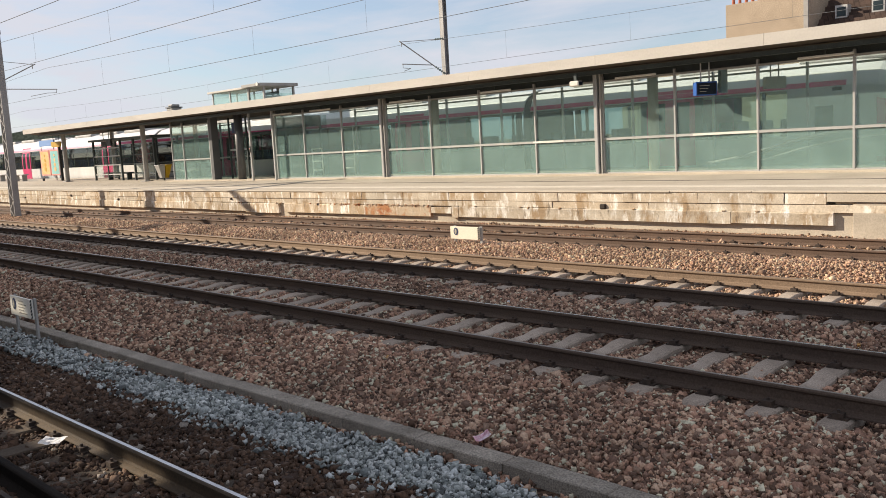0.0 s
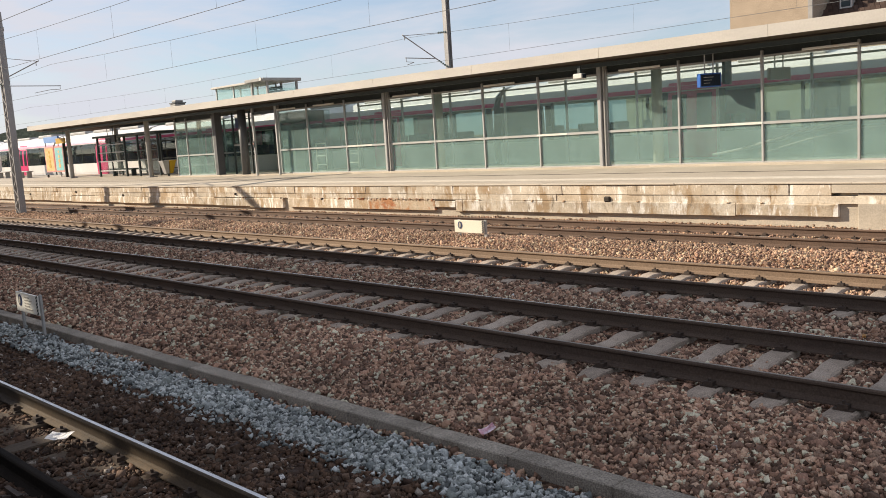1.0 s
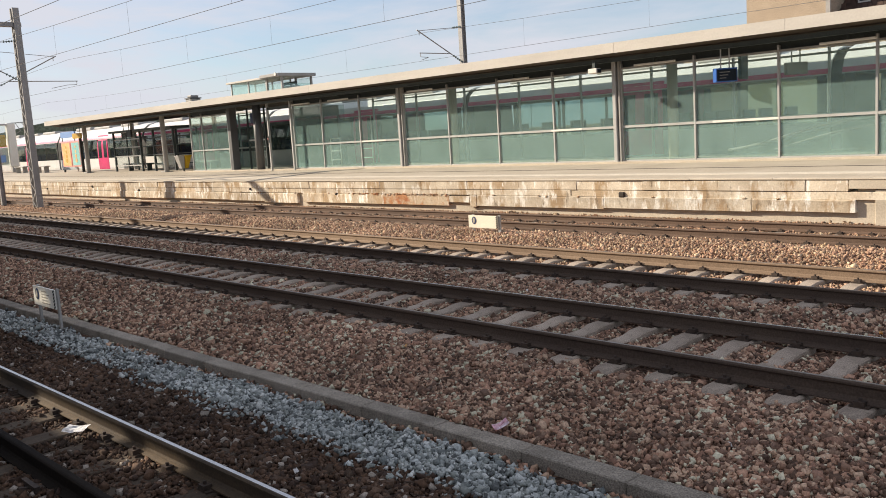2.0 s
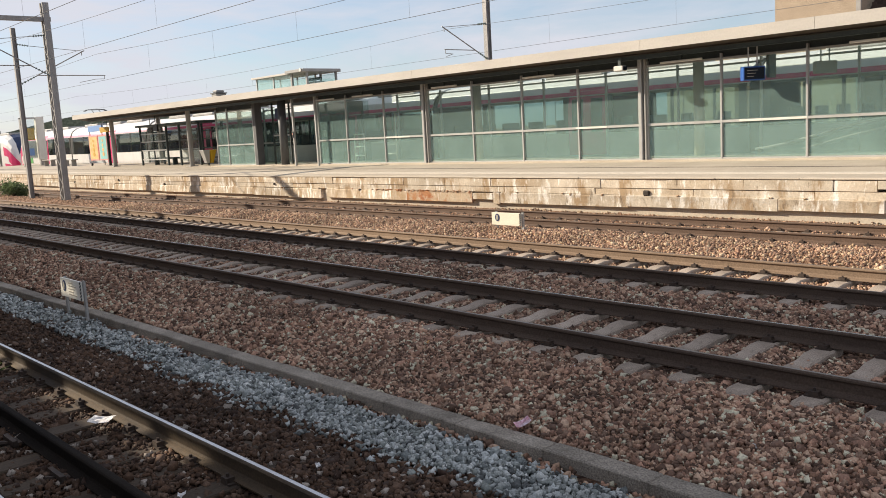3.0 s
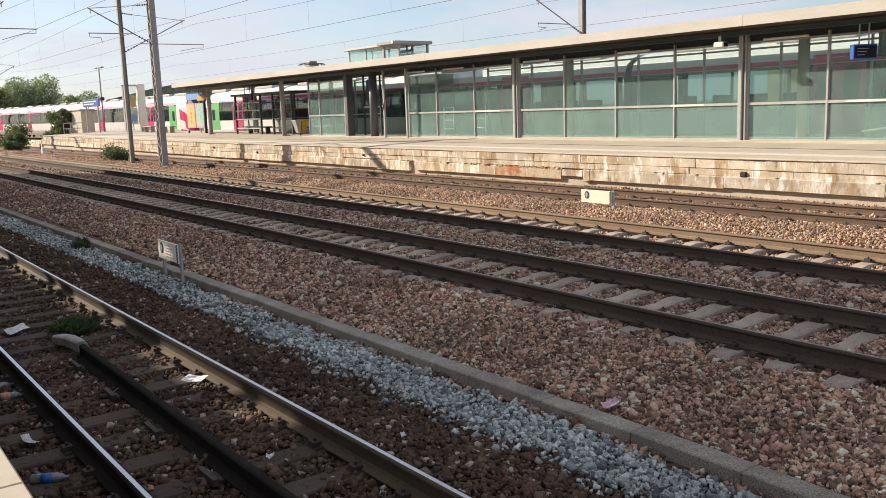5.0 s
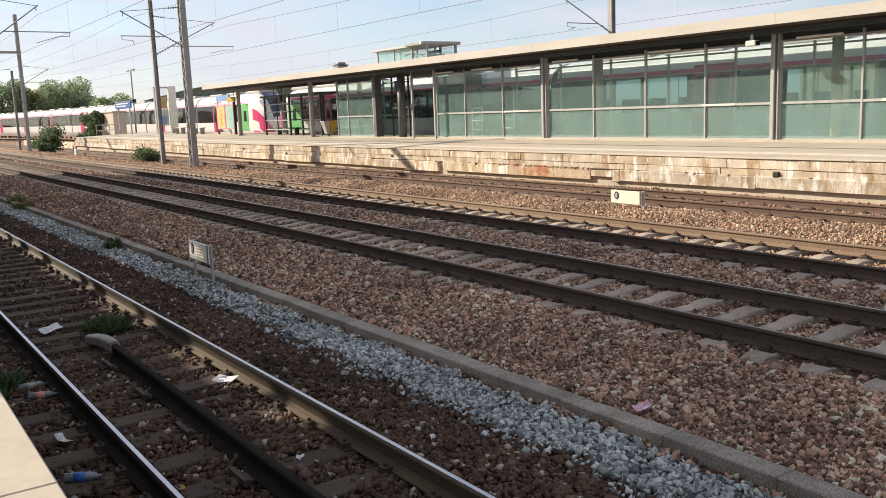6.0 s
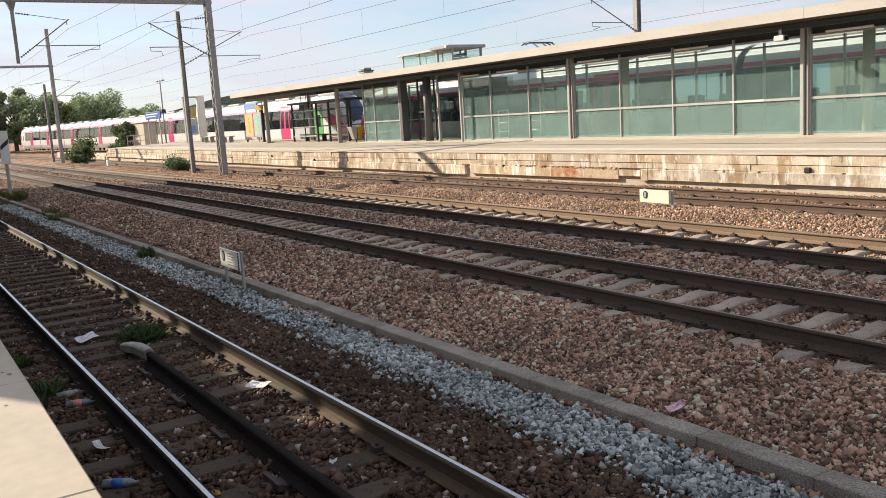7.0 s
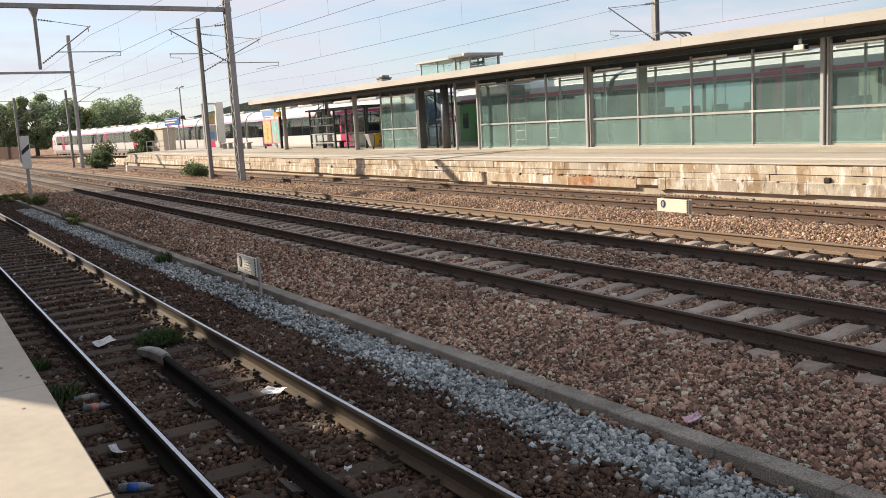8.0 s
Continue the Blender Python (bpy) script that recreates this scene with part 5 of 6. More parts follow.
# ---- things on the far platform ----
def shelter():
    x0, x1, y0, y1 = -56.2, -47.9, 24.0, 25.5
    zb = ptop(-52, 24) + 0.0
    sh = thing("platform_shelter", "dark green steel waiting shelter with glass sides", "shelter")
    for xa in (x0, x0 + 3.9, x1 - 2.6, x1):
        for ya in (y0, y1):
            box_part("post", (xa - 0.06, xa + 0.06, ya - 0.06, ya + 0.06, zb, 3.55), STEEL_DARK, sh, bevel=0.01)
    for z in (1.45, 2.05, 2.6, 3.1):
        for ya in (y0, y1):
            box_part("rail", (x0, x0 + 3.9, ya - 0.03, ya + 0.03, z - 0.035, z + 0.035), STEEL_PALE if ya == y0 else STEEL_DARK, sh)
            box_part("rail", (x1 - 2.6, x1, ya - 0.03, ya + 0.03, z - 0.035, z + 0.035), STEEL_DARK, sh)
    for xa, xb in ((x0, x0 + 1.95), (x0 + 1.95, x0 + 3.9), (x1 - 2.6, x1 - 1.3), (x1 - 1.3, x1)):
        box_part("pane", (xa + 0.06, xb - 0.06, y0 + 0.05, y0 + 0.06, 1.3, 3.4), GLASS_C, sh)
        box_part("mullion", (xa - 0.025, xa + 0.025, y0 - 0.04, y0 + 0.04, 1.2, 3.5), STEEL_DARK, sh)
    box_part("roof", (x0 - 0.2, x1 + 0.2, y0 - 0.25, y1 + 0.2, 3.55, 3.68), STEEL_DARK, sh, bevel=0.02)
    box_part("bench_seat", (x0 + 0.3, x0 + 3.6, y0 + 0.5, y0 + 0.9, zb + 0.42, zb + 0.48), STEEL_DARK, sh, bevel=0.01)
    for xa in (x0 + 0.6, x0 + 3.3):
        box_part("bench_leg", (xa - 0.05, xa + 0.05, y0 + 0.55, y0 + 0.85, zb, zb + 0.42), STEEL_DARK, sh)


shelter()
bz = ptop(-46.3, 23)
lit = thing("litter_bin", "grey and yellow litter bin on the platform", "bin", at=(-46.2, 23.6, bz), rz=90)
for s, mt in ((-1, STEEL_PALE), (1, YELLOW)):
    bm = bmesh.new()
    loft(bm, [[(s * 0.03, -0.16, 0.16), (s * 0.20, -0.16, 0.16), (s * 0.20, 0.16, 0.16), (s * 0.03, 0.16, 0.16)], [(s * 0.03, -0.24, 0.85), (s * 0.40, -0.24, 0.85), (s * 0.40, 0.24, 0.85), (s * 0.03, 0.24, 0.85)]])
    part("container", bm, mt, lit, "yellow container" if s > 0 else "grey container")
    box_part("rim", (min(s * 0.02, s * 0.42), max(s * 0.02, s * 0.42), -0.26, 0.26, 0.85, 0.9), mt, lit, bevel=0.01)
bm = bmesh.new()
tube(bm, (0, 0, 0), (0, 0, 0.9), 0.05)
part("stand", bm, STEEL_DARK, lit)
for xb, yb, lab in ((-44.9, 24.3, "short dark platform bench by the litter bin"), (-69.2, 23.8, "low pale bench near the poster stand"), (-74.5, 24.0, "low bench beside the advertising column")):
    bn = thing("platform_bench", lab, "bench", at=(xb, yb, ptop(xb, yb)), group="benches on the platform")
    box_part("seat", (-1.1, 1.1, -0.22, 0.22, 0.45, 0.52), STEEL_GREY, bn, bevel=0.015)
    for dx in (-0.8, 0.8):
        box_part("leg", (dx - 0.03, dx + 0.03, -0.18, 0.18, 0, 0.45), STEEL_GREY, bn)


def poster_stand():
    x0, x1, y = -65.3, -61.7, 24.0
    zb = ptop(-64, 24)
    ps = thing("poster_stand", "orange and teal poster stand with a blue header", "poster")
    for xa, xb, mt in ((x0, x0 + 1.7, ORANGE), (x0 + 1.8, x1 - 0.2, TEAL)):
        fr = box_part("poster_frame", (xa, xb, y - 0.05, y + 0.05, 1.5, 3.3), PINKPRINT, ps, bevel=0.01)
        box_part("poster_sheet", (xa + 0.13, xb - 0.13, y - 0.056, y - 0.045, 1.60, 3.2), mt, fr)
        pr = bmesh.new()
        xm = (xa + xb) / 2
        for k in range(4):
            r = 0.16 - 0.02 * k
            c = [(xm + r * math.cos(a * 0.524) * 1.2, y - 0.066, 1.95 + 0.32 * k + r * math.sin(a * 0.524)) for a in range(12)]
            plate(pr, c, (0, 0.006, 0))
        part("poster_print", pr, ORANGE if mt is TEAL else AMBER, fr)
    box_part("end_post", (x1 - 0.15, x1, y - 0.09, y + 0.09, zb, 3.6), BLACK, ps, bevel=0.01)
    box_part("leg", (x0, x0 + 0.12, y - 0.05, y + 0.05, zb, 1.3), BLACK, ps)


poster_stand()
ys = thing("exit_sign", "amber sign hung under the canopy end", "sign", at=(-60.45, 23.4, 3.62))
box_part("board", (-1.0, 0.5, -0.05, 0.05, -0.18, 0.18), AMBER, ys, bevel=0.01)
for dx in (-0.7, 0.3):
    bm = bmesh.new()
    tube(bm, (dx, 0, 0.18), (dx, 0, 0.75), 0.02)
    part("hanger", bm, STEEL_DARK, ys)
bl = thing("station_board", "light blue board behind the poster stand", "sign", at=(-66.3, 24.9, 3.84))
box_part("board", (-1.4, 1.4, -0.05, 0.05, -0.22, 0.22), SKYBLUE, bl, bevel=0.01)
for dx in (-1.2, 1.2):
    bm = bmesh.new()
    tube(bm, (dx, 0, -0.22), (dx, 0, -3.84 + ptop(-66, 24)), 0.04)
    part("post", bm, STEEL_GREY, bl)
for xq, yq in ((-57.3, 25.2), (-52.2, 23.3)):
    hs = thing("hanging_sign", "small black sign hung from the canopy", "sign", at=(xq, yq, 3.42), group="small black signs")
    box_part("board", (-0.3, 0.3, -0.06, 0.06, -0.2, 0.2), BLACK, hs, bevel=0.01)
    bm = bmesh.new()
    tube(bm, (0, 0, 0.2), (0, 0, 0.75), 0.025)
    part("hanger", bm, STEEL_DARK, hs)
tz = ptop(-78.5, 24)
tot = thing("advertising_column", "tall white advertising column with a poster", "advert column", at=(-79.0, 24.0, tz), rz=90)
box_part("frame_post", (-0.62, -0.50, -0.2, 0.2, 0, 4.1), STEEL_GREY, tot, bevel=0.02)
box_part("column", (0.62, 1.28, -0.25, 0.25, 0.5, 4.15), WHITE, tot, bevel=0.04)
box_part("column_foot", (0.70, 1.20, -0.2, 0.2, 0.0, 0.5), STEEL_GREY, tot, bevel=0.02)
box_part("head", (-0.62, 0.62, -0.2, 0.2, 3.98, 4.12), STEEL_PALE, tot, bevel=0.02)
box_part("poster_glass", (-0.48, 0.60, -0.06, 0.06, 0.6, 3.97), GLASS_C, tot)
box_part("poster_sheet", (-0.1, 0.52, 0.07, 0.09, 2.2, 3.2), AMBER, tot)
box_part("lower_panel", (-0.30, 0.58, 0.07, 0.09, 0.7, 2.1), WHITE, tot)
box_part("print_block", (-0.2, 0.3, -0.085, -0.07, 0.9, 1.5), SKYBLUE, tot)
lp = thing("platform_lamp", "tall platform lamp post with twin heads", "lamp post", at=(-91.5, 25.0, ptop(-91, 25)))
bm = bmesh.new()
tube(bm, (0, 0, -1.7), (0, 0, 6.3), 0.09, 0.06, n=10)
tube(bm, (-0.8, 0, 6.2), (0.8, 0, 6.2), 0.05)
part("pole", bm, STEEL_GREY, lp)
for s in (-1, 1):
    box_part("lamp_head", (s * 0.9 - 0.35, s * 0.9 + 0.35, -0.15, 0.15, 6.16, 6.28), STEEL_GREY, lp, bevel=0.03)
cam_b = bmesh.new()
quadbox(cam_b, -0.35, 0.35, -0.2, 0.2, 3.0, 3.35, bevel=0.05)
part("loudspeaker", cam_b, BLACK, lp)
bs = thing("station_name_sign", "dark blue station sign on two posts", "sign", at=(-86.0, 22.5, 0))
box_part("board", (-2.7, 2.7, -0.06, 0.06, 3.55, 4.25), BLUE, bs, bevel=0.02)
for k in range(2):
    box_part("letter_bar", (-2.3, 1.9 - 0.8 * k, -0.075, -0.06, 3.98 - 0.22 * k, 4.08 - 0.22 * k), WHITE, bs)
for dx in (-2.0, 2.0):
    box_part("post", (dx - 0.07, dx + 0.07, -0.02, 0.1, 0.5, 3.6), STEEL_GREY, bs)
hut = thing("concrete_hut", "small beige rendered hut at the platform end", "hut", at=(-90.0, 22.5, 0))
box_part("shell", (-5.2, 0, 0, 1.2, -0.5, 3.3), BOX_CONC, hut, bevel=0.03)
box_part("roof_slab", (-5.3, 0.1, -0.1, 1.3, 3.3, 3.42), BOX_CONC, hut, bevel=0.02)
rl = thing("platform_railing", "grey steel railing at the end of the platform", "railing", at=(-86.5, 20.0, ptop(-86, 20)))
bm = bmesh.new()
for k in range(5):
    tube(bm, (-0.1, 0.6 * k, -0.6), (-0.1, 0.6 * k, 1.0), 0.03)
for z in (0.5, 1.0):
    tube(bm, (-0.1, 0, z), (-0.1, 2.4, z), 0.03)
part("rail_frame", bm, STEEL_PALE, rl)
ramp = thing("low_wall", "low weathered concrete wall beyond the platform end", "wall", kind="structure")
box_part("wall_run", (-128, -88.4, 20.2, 20.7, -0.3, 0.42), PLAT_WALL, ramp, bevel=0.02)


# ---- signs along the tracks ----
BOARD_WHITE = mat("white_enamel_board", (0.86, 0.83, 0.74), (0.80, 0.77, 0.68), rough=0.4, grain=0.05)


def track_sign(x0, x1, y, z0, z1, ground_z, label):
    s = thing("track_warning_sign", label, "sign", group="signs beside the tracks")
    bd = box_part("board", (x0, x1, y - 0.012, y + 0.012, z0, z1), CREAM if y > 10 else BOARD_WHITE, s, bevel=0.004)
    bm = bmesh.new()
    r, cx, cz = (z1 - z0) * 0.24, x0 + (x1 - x0) * 0.2, (z0 + z1) / 2 + 0.03
    plate(bm, [(cx + r * math.cos(a * 0.3927), y - 0.02, cz + 1.25 * r * math.sin(a * 0.3927)) for a in range(16)], (0, 0.006, 0))
    part("round_symbol", bm, NAVY, bd)
    bm = bmesh.new()
    plate(bm, [(cx + 0.5 * r * math.cos(a * 0.785), y - 0.026, cz + 0.9 * r * math.sin(a * 0.785)) for a in range(8)], (0, 0.005, 0))
    part("symbol_mark", bm, GREYPRINT, bd)
    bm = bmesh.new()
    for k in range(5 if y < 10 else 0):
        zz = z1 - (z1 - z0) * (0.2 + 0.15 * k)
        quadbox(bm, x0 + (x1 - x0) * 0.4, x0 + (x1 - x0) * (0.62 + 0.18 * ((k * 37 % 10) / 10)), y - 0.018, y - 0.0125, zz - 0.008, zz + 0.008)
    if y < 10:
        part("text_bars", bm, GREYPRINT, bd)
    else:
        bm.free()
    bm = bmesh.new()
    n = 6
    for k in range(n):
        za, zb = z0 + (z1 - z0) * k / n, z0 + (z1 - z0) * (k + 0.55) / n
        plate(bm, [(x1 - 0.05, y - 0.02, za), (x1, y - 0.02, za + 0.03), (x1, y - 0.02, zb + 0.03), (x1 - 0.05, y - 0.02, zb)], (0, 0.006, 0))
    part("edge_stripes", bm, BLACK, bd)
    for xp in (x0 + 0.12, x1 + 0.02):
        box_part("post", (xp - 0.035, xp + 0.035, y + 0.014, y + 0.045, ground_z - 0.2, z1 + 0.015), STEEL_GREY, s)


track_sign(-14.61, -13.68, 4.60, 0.03, 0.337, -0.28, "cream warning sign with a round symbol beside the kerb")
track_sign(-14.22, -13.3, 14.2, 0.115, 0.405, 0.0, "cream warning sign standing in the sunlit ballast")
wp = thing("marker_post", "white marker board with a black diagonal bar on a post", "sign", at=(-43.0, 4.62, 0))
box_part("board", (-0.03, 0.03, -0.19, 0.19, 1.35, 2.8), WHITE, wp, bevel=0.008)
bm = bmesh.new()
plate(bm, [(0.036, -0.17, 1.95), (0.036, 0.17, 2.25), (0.036, 0.17, 2.45), (0.036, -0.17, 2.15)], (-0.006, 0, 0))
part("diagonal_bar", bm, BLACK, wp)
box_part("post", (-0.07, -0.03, -0.07, 0.07, -0.4, 1.6), STEEL_GREY, wp)
for mx, my in ((-70.0, 14.6),):
    ms = thing("distance_stone", "small white marker stone in the ballast", "marker", at=(mx, my, -0.05))
    box_part("stone", (-0.25, 0.25, -0.15, 0.15, -0.1, 0.5), WHITE, ms, bevel=0.04)


# ---- plants ----
def leaves(name, centres, radii, count, size, material, parent, rng, flat=0.85):
    n = len(centres)
    pick = rng.integers(0, n, count)
    d = rng.normal(size=(count, 3))
    d /= np.linalg.norm(d, axis=1, keepdims=True)
    rad = radii[pick][:, None] * (rng.random((count, 1)) ** 0.45)
    pos = centres[pick] + d * rad * np.array([1, 1, flat])
    u = rng.normal(size=(count, 3))
    u /= np.linalg.norm(u, axis=1, keepdims=True)
    w = np.cross(u, rng.normal(size=(count, 3)))
    w /= np.linalg.norm(w, axis=1, keepdims=True)
    s = size * (0.6 + 0.8 * rng.random((count, 1)))
    quad = np.stack([pos - u * s * 0.5, pos + w * s * 0.3, pos + u * s * 0.6, pos - w * s * 0.3], 1).reshape(-1, 3)
    ob = new(name, raw_mesh(name, quad, np.arange(count * 4).reshape(-1, 4), material))
    ob.parent = parent
    return ob


def tree(x, y, z, h, r, material, label, seed, count=12000, leaf=0.5):
    rng = np.random.default_rng(seed)
    t = thing("tree", label, "tree", group="trees beyond the tracks")
    bm = bmesh.new()
    tube(bm, (x, y, z - 0.5), (x + 0.2, y, z + h * 0.45), 0.035 * h, 0.018 * h, n=8)
    cs, rs = [], []
    for k in range(17):
        a, f = 2.4 * k + rng.random(), 0.17 + 0.74 * (k + 0.5) / 17
        rr = r * (0.35 + 0.6 * math.sin(math.pi * min(1, (f - 0.12) / 0.95))) * (0.5 + 0.5 * rng.random())
        c = np.array([x + rr * math.cos(a), y + rr * math.sin(a), z + h * f])
        cs.append(c)
        rs.append(r * (0.32 + 0.22 * rng.random()))
        tube(bm, (x + 0.1, y, z + h * (0.2 + 0.3 * f)), tuple(c), 0.012 * h, 0.004 * h, n=5)
    part("trunk", bm, BARK, t)
    leaves("crown", np.array(cs), np.array(rs), count, leaf, material, t, rng)


tree(-221, 45, -0.3, 12.5, 6.2, TREE_DARK, "round dark green tree behind the train", 1)
tree(-205, 52, -0.3, 8.0, 5.0, TREE_DARK, "low dark green tree behind the train", 2)
tree(-232, 41, -0.3, 12.0, 5.5, LEAF_YELLOW, "yellow-green tree at the line side", 3)
tree(-226, 33, -0.3, 13.0, 5.0, TREE_DARK, "dark tree beside the fence", 4)
tree(-232, 28, -0.3, 15.5, 4.2, TREE_LEAF, "tall green tree beside the fence", 5)
tree(-236, 22, -0.3, 14.0, 5.0, TREE_LEAF, "green tree at the end of the fence", 6)
tree(-250, 14, -0.3, 11.0, 5.5, TREE_DARK, "dark tree far along the line", 7)
tree(-255, 5, -0.3, 13.0, 6.0, TREE_LEAF, "green tree far along the line", 8)
tree(-240, 60, -0.3, 7.5, 6.0, TREE_DARK, "low tree beyond the roofs", 9)


def bush(x, y, z, r, h, material, label, seed, count=900, leaf=0.12, name="bush"):
    rng = np.random.default_rng(seed)
    t = thing(name, label, "bush")
    bm = bmesh.new()
    cs, rs = [], []
    for k in range(9):
        a = 2.4 * k
        c = np.array([x + 0.7 * r * rng.random() * math.cos(a), y + 0.7 * r * rng.random() * math.sin(a), z + h * (0.15 + 0.7 * rng.random())])
        cs.append(c)
        rs.append(r * (0.3 + 0.2 * rng.random()))
        tube(bm, (x, y, z - 0.05), tuple(c), 0.02, 0.006, n=5)
    part("stems", bm, BARK, t)
    leaves("foliage", np.array(cs), np.array(rs), count, leaf, material, t, rng)


bush(-53.0, 14.9, 0.0, 1.15, 0.8, LEAF_DARK, "low green bush in the ballast by the masts", 11, 2200)
bush(-97.2, 22.0, 0.4, 1.7, 3.0, LEAF_DARK, "dark ivy covered shrub beside the beige hut", 12, 4200, 0.2)
bush(-94.5, 22.2, 1.2, 1.2, 2.4, LEAF_DARK, "tall green shrub beside the beige hut", 13, 2200, 0.2)
bush(-91.5, 16.8, -0.1, 1.2, 1.5, LEAF_DARK, "dark bush at the foot of the far masts", 14, 2600, 0.18)
bush(-85.5, 15.4, -0.1, 0.9, 0.9, LEAF_DARK, "green bush at the foot of the far masts", 15, 1800, 0.16)
bush(-96.0, 17.5, -0.1, 2.0, 2.2, LEAF_DARK, "dense dark bush beside the curve", 16, 3000, 0.2)


def tuft(x, y, z, r, h, blades, material, label, seed):
    """Grass or weed: many narrow bent blades."""
    rng = np.random.default_rng(seed)
    a, q = rng.random(blades) * 6.283, r * np.sqrt(rng.random(blades)) * 0.7
    base = np.stack([x + q * np.cos(a), y + q * np.sin(a), np.full(blades, z)], 1)
    b = rng.random(blades) * 6.283
    lean = np.stack([np.cos(b), np.sin(b), 0 * b], 1) * (r * 0.6 * rng.random((blades, 1)))
    hh = h * (0.4 + 0.6 * rng.random((blades, 1)))
    up = np.array([0, 0, 1.0])
    side = np.stack([-np.sin(b), np.cos(b), 0 * b], 1) * (0.006 + 0.008 * rng.random((blades, 1)))
    mid, tip = base + lean * 0.4 + up * hh * 0.65, base + lean + up * hh
    quad = np.stack([base - side, base + side, mid + side, tip, mid - side], 1).reshape(-1, 3)
    ob = new("weed_tuft", raw_mesh("weed_tuft", quad, np.arange(blades * 5).reshape(-1, 5), material))
    tagged(ob, label, "weed", group="weeds along the tracks")


for k, (wx, wy, wr, wh, wn, wm) in enumerate(((-11.2, 2.38, 0.34, 0.2, 420, LEAF), (-11.7, 2.5, 0.22, 0.13, 200, LEAF), (-9.4, 0.95, 0.26, 0.22, 300, LEAF), (-9.0, 0.82, 0.16, 0.2, 180, LEAF), (-10.9, 0.9, 0.2, 0.2, 220, LEAF),
                                       (-6.9, 0.72, 0.15, 0.2, 200, LEAF), (-7.9, 0.7, 0.12, 0.15, 120, LEAF), (-13.5, 0.8, 0.2, 0.2, 160, LEAF), (-6.2, 0.75, 0.16, 0.2, 160, LEAF), (-19.0, 4.42, 0.22, 0.3, 150, LEAF), (-33.0, 4.7, 0.35, 0.32, 170, LEAF_YELLOW),
                                       (-41.5, 4.9, 0.4, 0.35, 120, LEAF), (-44.3, 4.9, 0.6, 0.45, 260, LEAF_YELLOW), (-42.3, 4.75, 0.5, 0.5, 260, LEAF_YELLOW), (-47.0, 4.4, 0.7, 0.3, 160, LEAF_YELLOW), (-50.0, 4.5, 0.7, 0.35, 160, LEAF_YELLOW), (-30.5, 4.5, 0.4, 0.3, 220, LEAF_YELLOW), (-62, 17.6, 0.3, 0.25, 160, LEAF))):
    tuft(wx, wy, float(gz(wy)) - 0.02, wr, wh, wn, wm, "tuft of green weeds growing in the ballast", 40 + k)

# ---- litter ----
PINK_LITTER = mat("pink_wrapper", (0.80, 0.42, 0.52), (0.92, 0.90, 0.94), scale=11, rough=0.5)


def scrap(x, y, z, w, d, material, label, seed, rz):
    rng = random.Random(seed)
    bm = bmesh.new()
    n = 5
    grid = [[bm.verts.new((w * (i / n - 0.5), d * (j / n - 0.5), rng.uniform(0, 0.012) + 0.02 * abs(i - 2) / 2)) for j in range(n + 1)] for i in range(n + 1)]
    for i in range(n):
        for j in range(n):
            bm.faces.new((grid[i][j], grid[i + 1][j], grid[i + 1][j + 1], grid[i][j + 1]))
    bmesh.ops.solidify(bm, geom=bm.faces[:], thickness=0.003)
    ob = new("paper_scrap", mesh_of("paper_scrap", bm, material))
    ob.matrix_basis = pose(x, y, z, rng.uniform(-14, 14), rng.uniform(-14, 14), rz)
    tagged(ob, label, "litter", group="litter on the tracks")


scrap(-7.88, 2.66, -0.10, 0.22, 0.13, PAPER, "crumpled white paper beside the rail", 1, 35)
scrap(-11.5, 1.80, -0.15, 0.22, 0.24, PAPER, "folded white paper between the rails", 2, 10)
scrap(-4.93, 5.11, -0.15, 0.14, 0.09, PINK_LITTER, "pink and white wrapper by the kerb", 3, 60)
scrap(-5.85, 2.46, -0.17, 0.06, 0.05, PAPER, "tiny white scrap between the rails", 4, 60)
scrap(-7.43, 1.12, -0.17, 0.18, 0.07, PAPER, "flat grey carton under the platform edge", 5, 15)
for k, (bx, by, rz, lab) in enumerate(((-8.81, 1.22, 70, "clear plastic bottle with a red label under the platform edge"), (-6.54, 1.08, 60, "clear crushed bottle with a blue label under the platform edge"), (-9.2, 1.2, 85, "dusty grey bottle under the platform edge"))):
    bt = thing("plastic_bottle", lab, "bottle", at=(bx, by, -0.16), rz=rz, group="bottles under the platform edge")
    bm = bmesh.new()
    rings = []
    for xx, r in ((-0.13, 0.028), (-0.125, 0.036), (0.05, 0.036), (0.09, 0.024), (0.105, 0.013), (0.13, 0.013)):
        rings.append([(xx, r * math.cos(a * 0.524), r * math.sin(a * 0.524)) for a in range(12)])
    loft(bm, rings)
    part("bottle", bm, PLASTIC, bt, smooth=True)
    bm = bmesh.new()
    loft(bm, [[(xx, 0.037 * math.cos(a * 0.524), 0.037 * math.sin(a * 0.524)) for a in range(12)] for xx in (-0.06, 0.02)])
    part("label", bm, (PINKPRINT, BLUE, GREYPRINT)[k], bt, smooth=True)
for k in range(26):
    lx, ly = random.uniform(-20, -3), random.choice((random.uniform(1.0, 3.8), random.uniform(5.2, 6.6), random.uniform(9.5, 10.4)))
    scrap(lx, ly, float(gz(ly)) + 0.02, 0.05, 0.035, PAPER if k % 3 else ORANGE, "small scrap of litter on the ballast", 20 + k, random.uniform(0, 180))

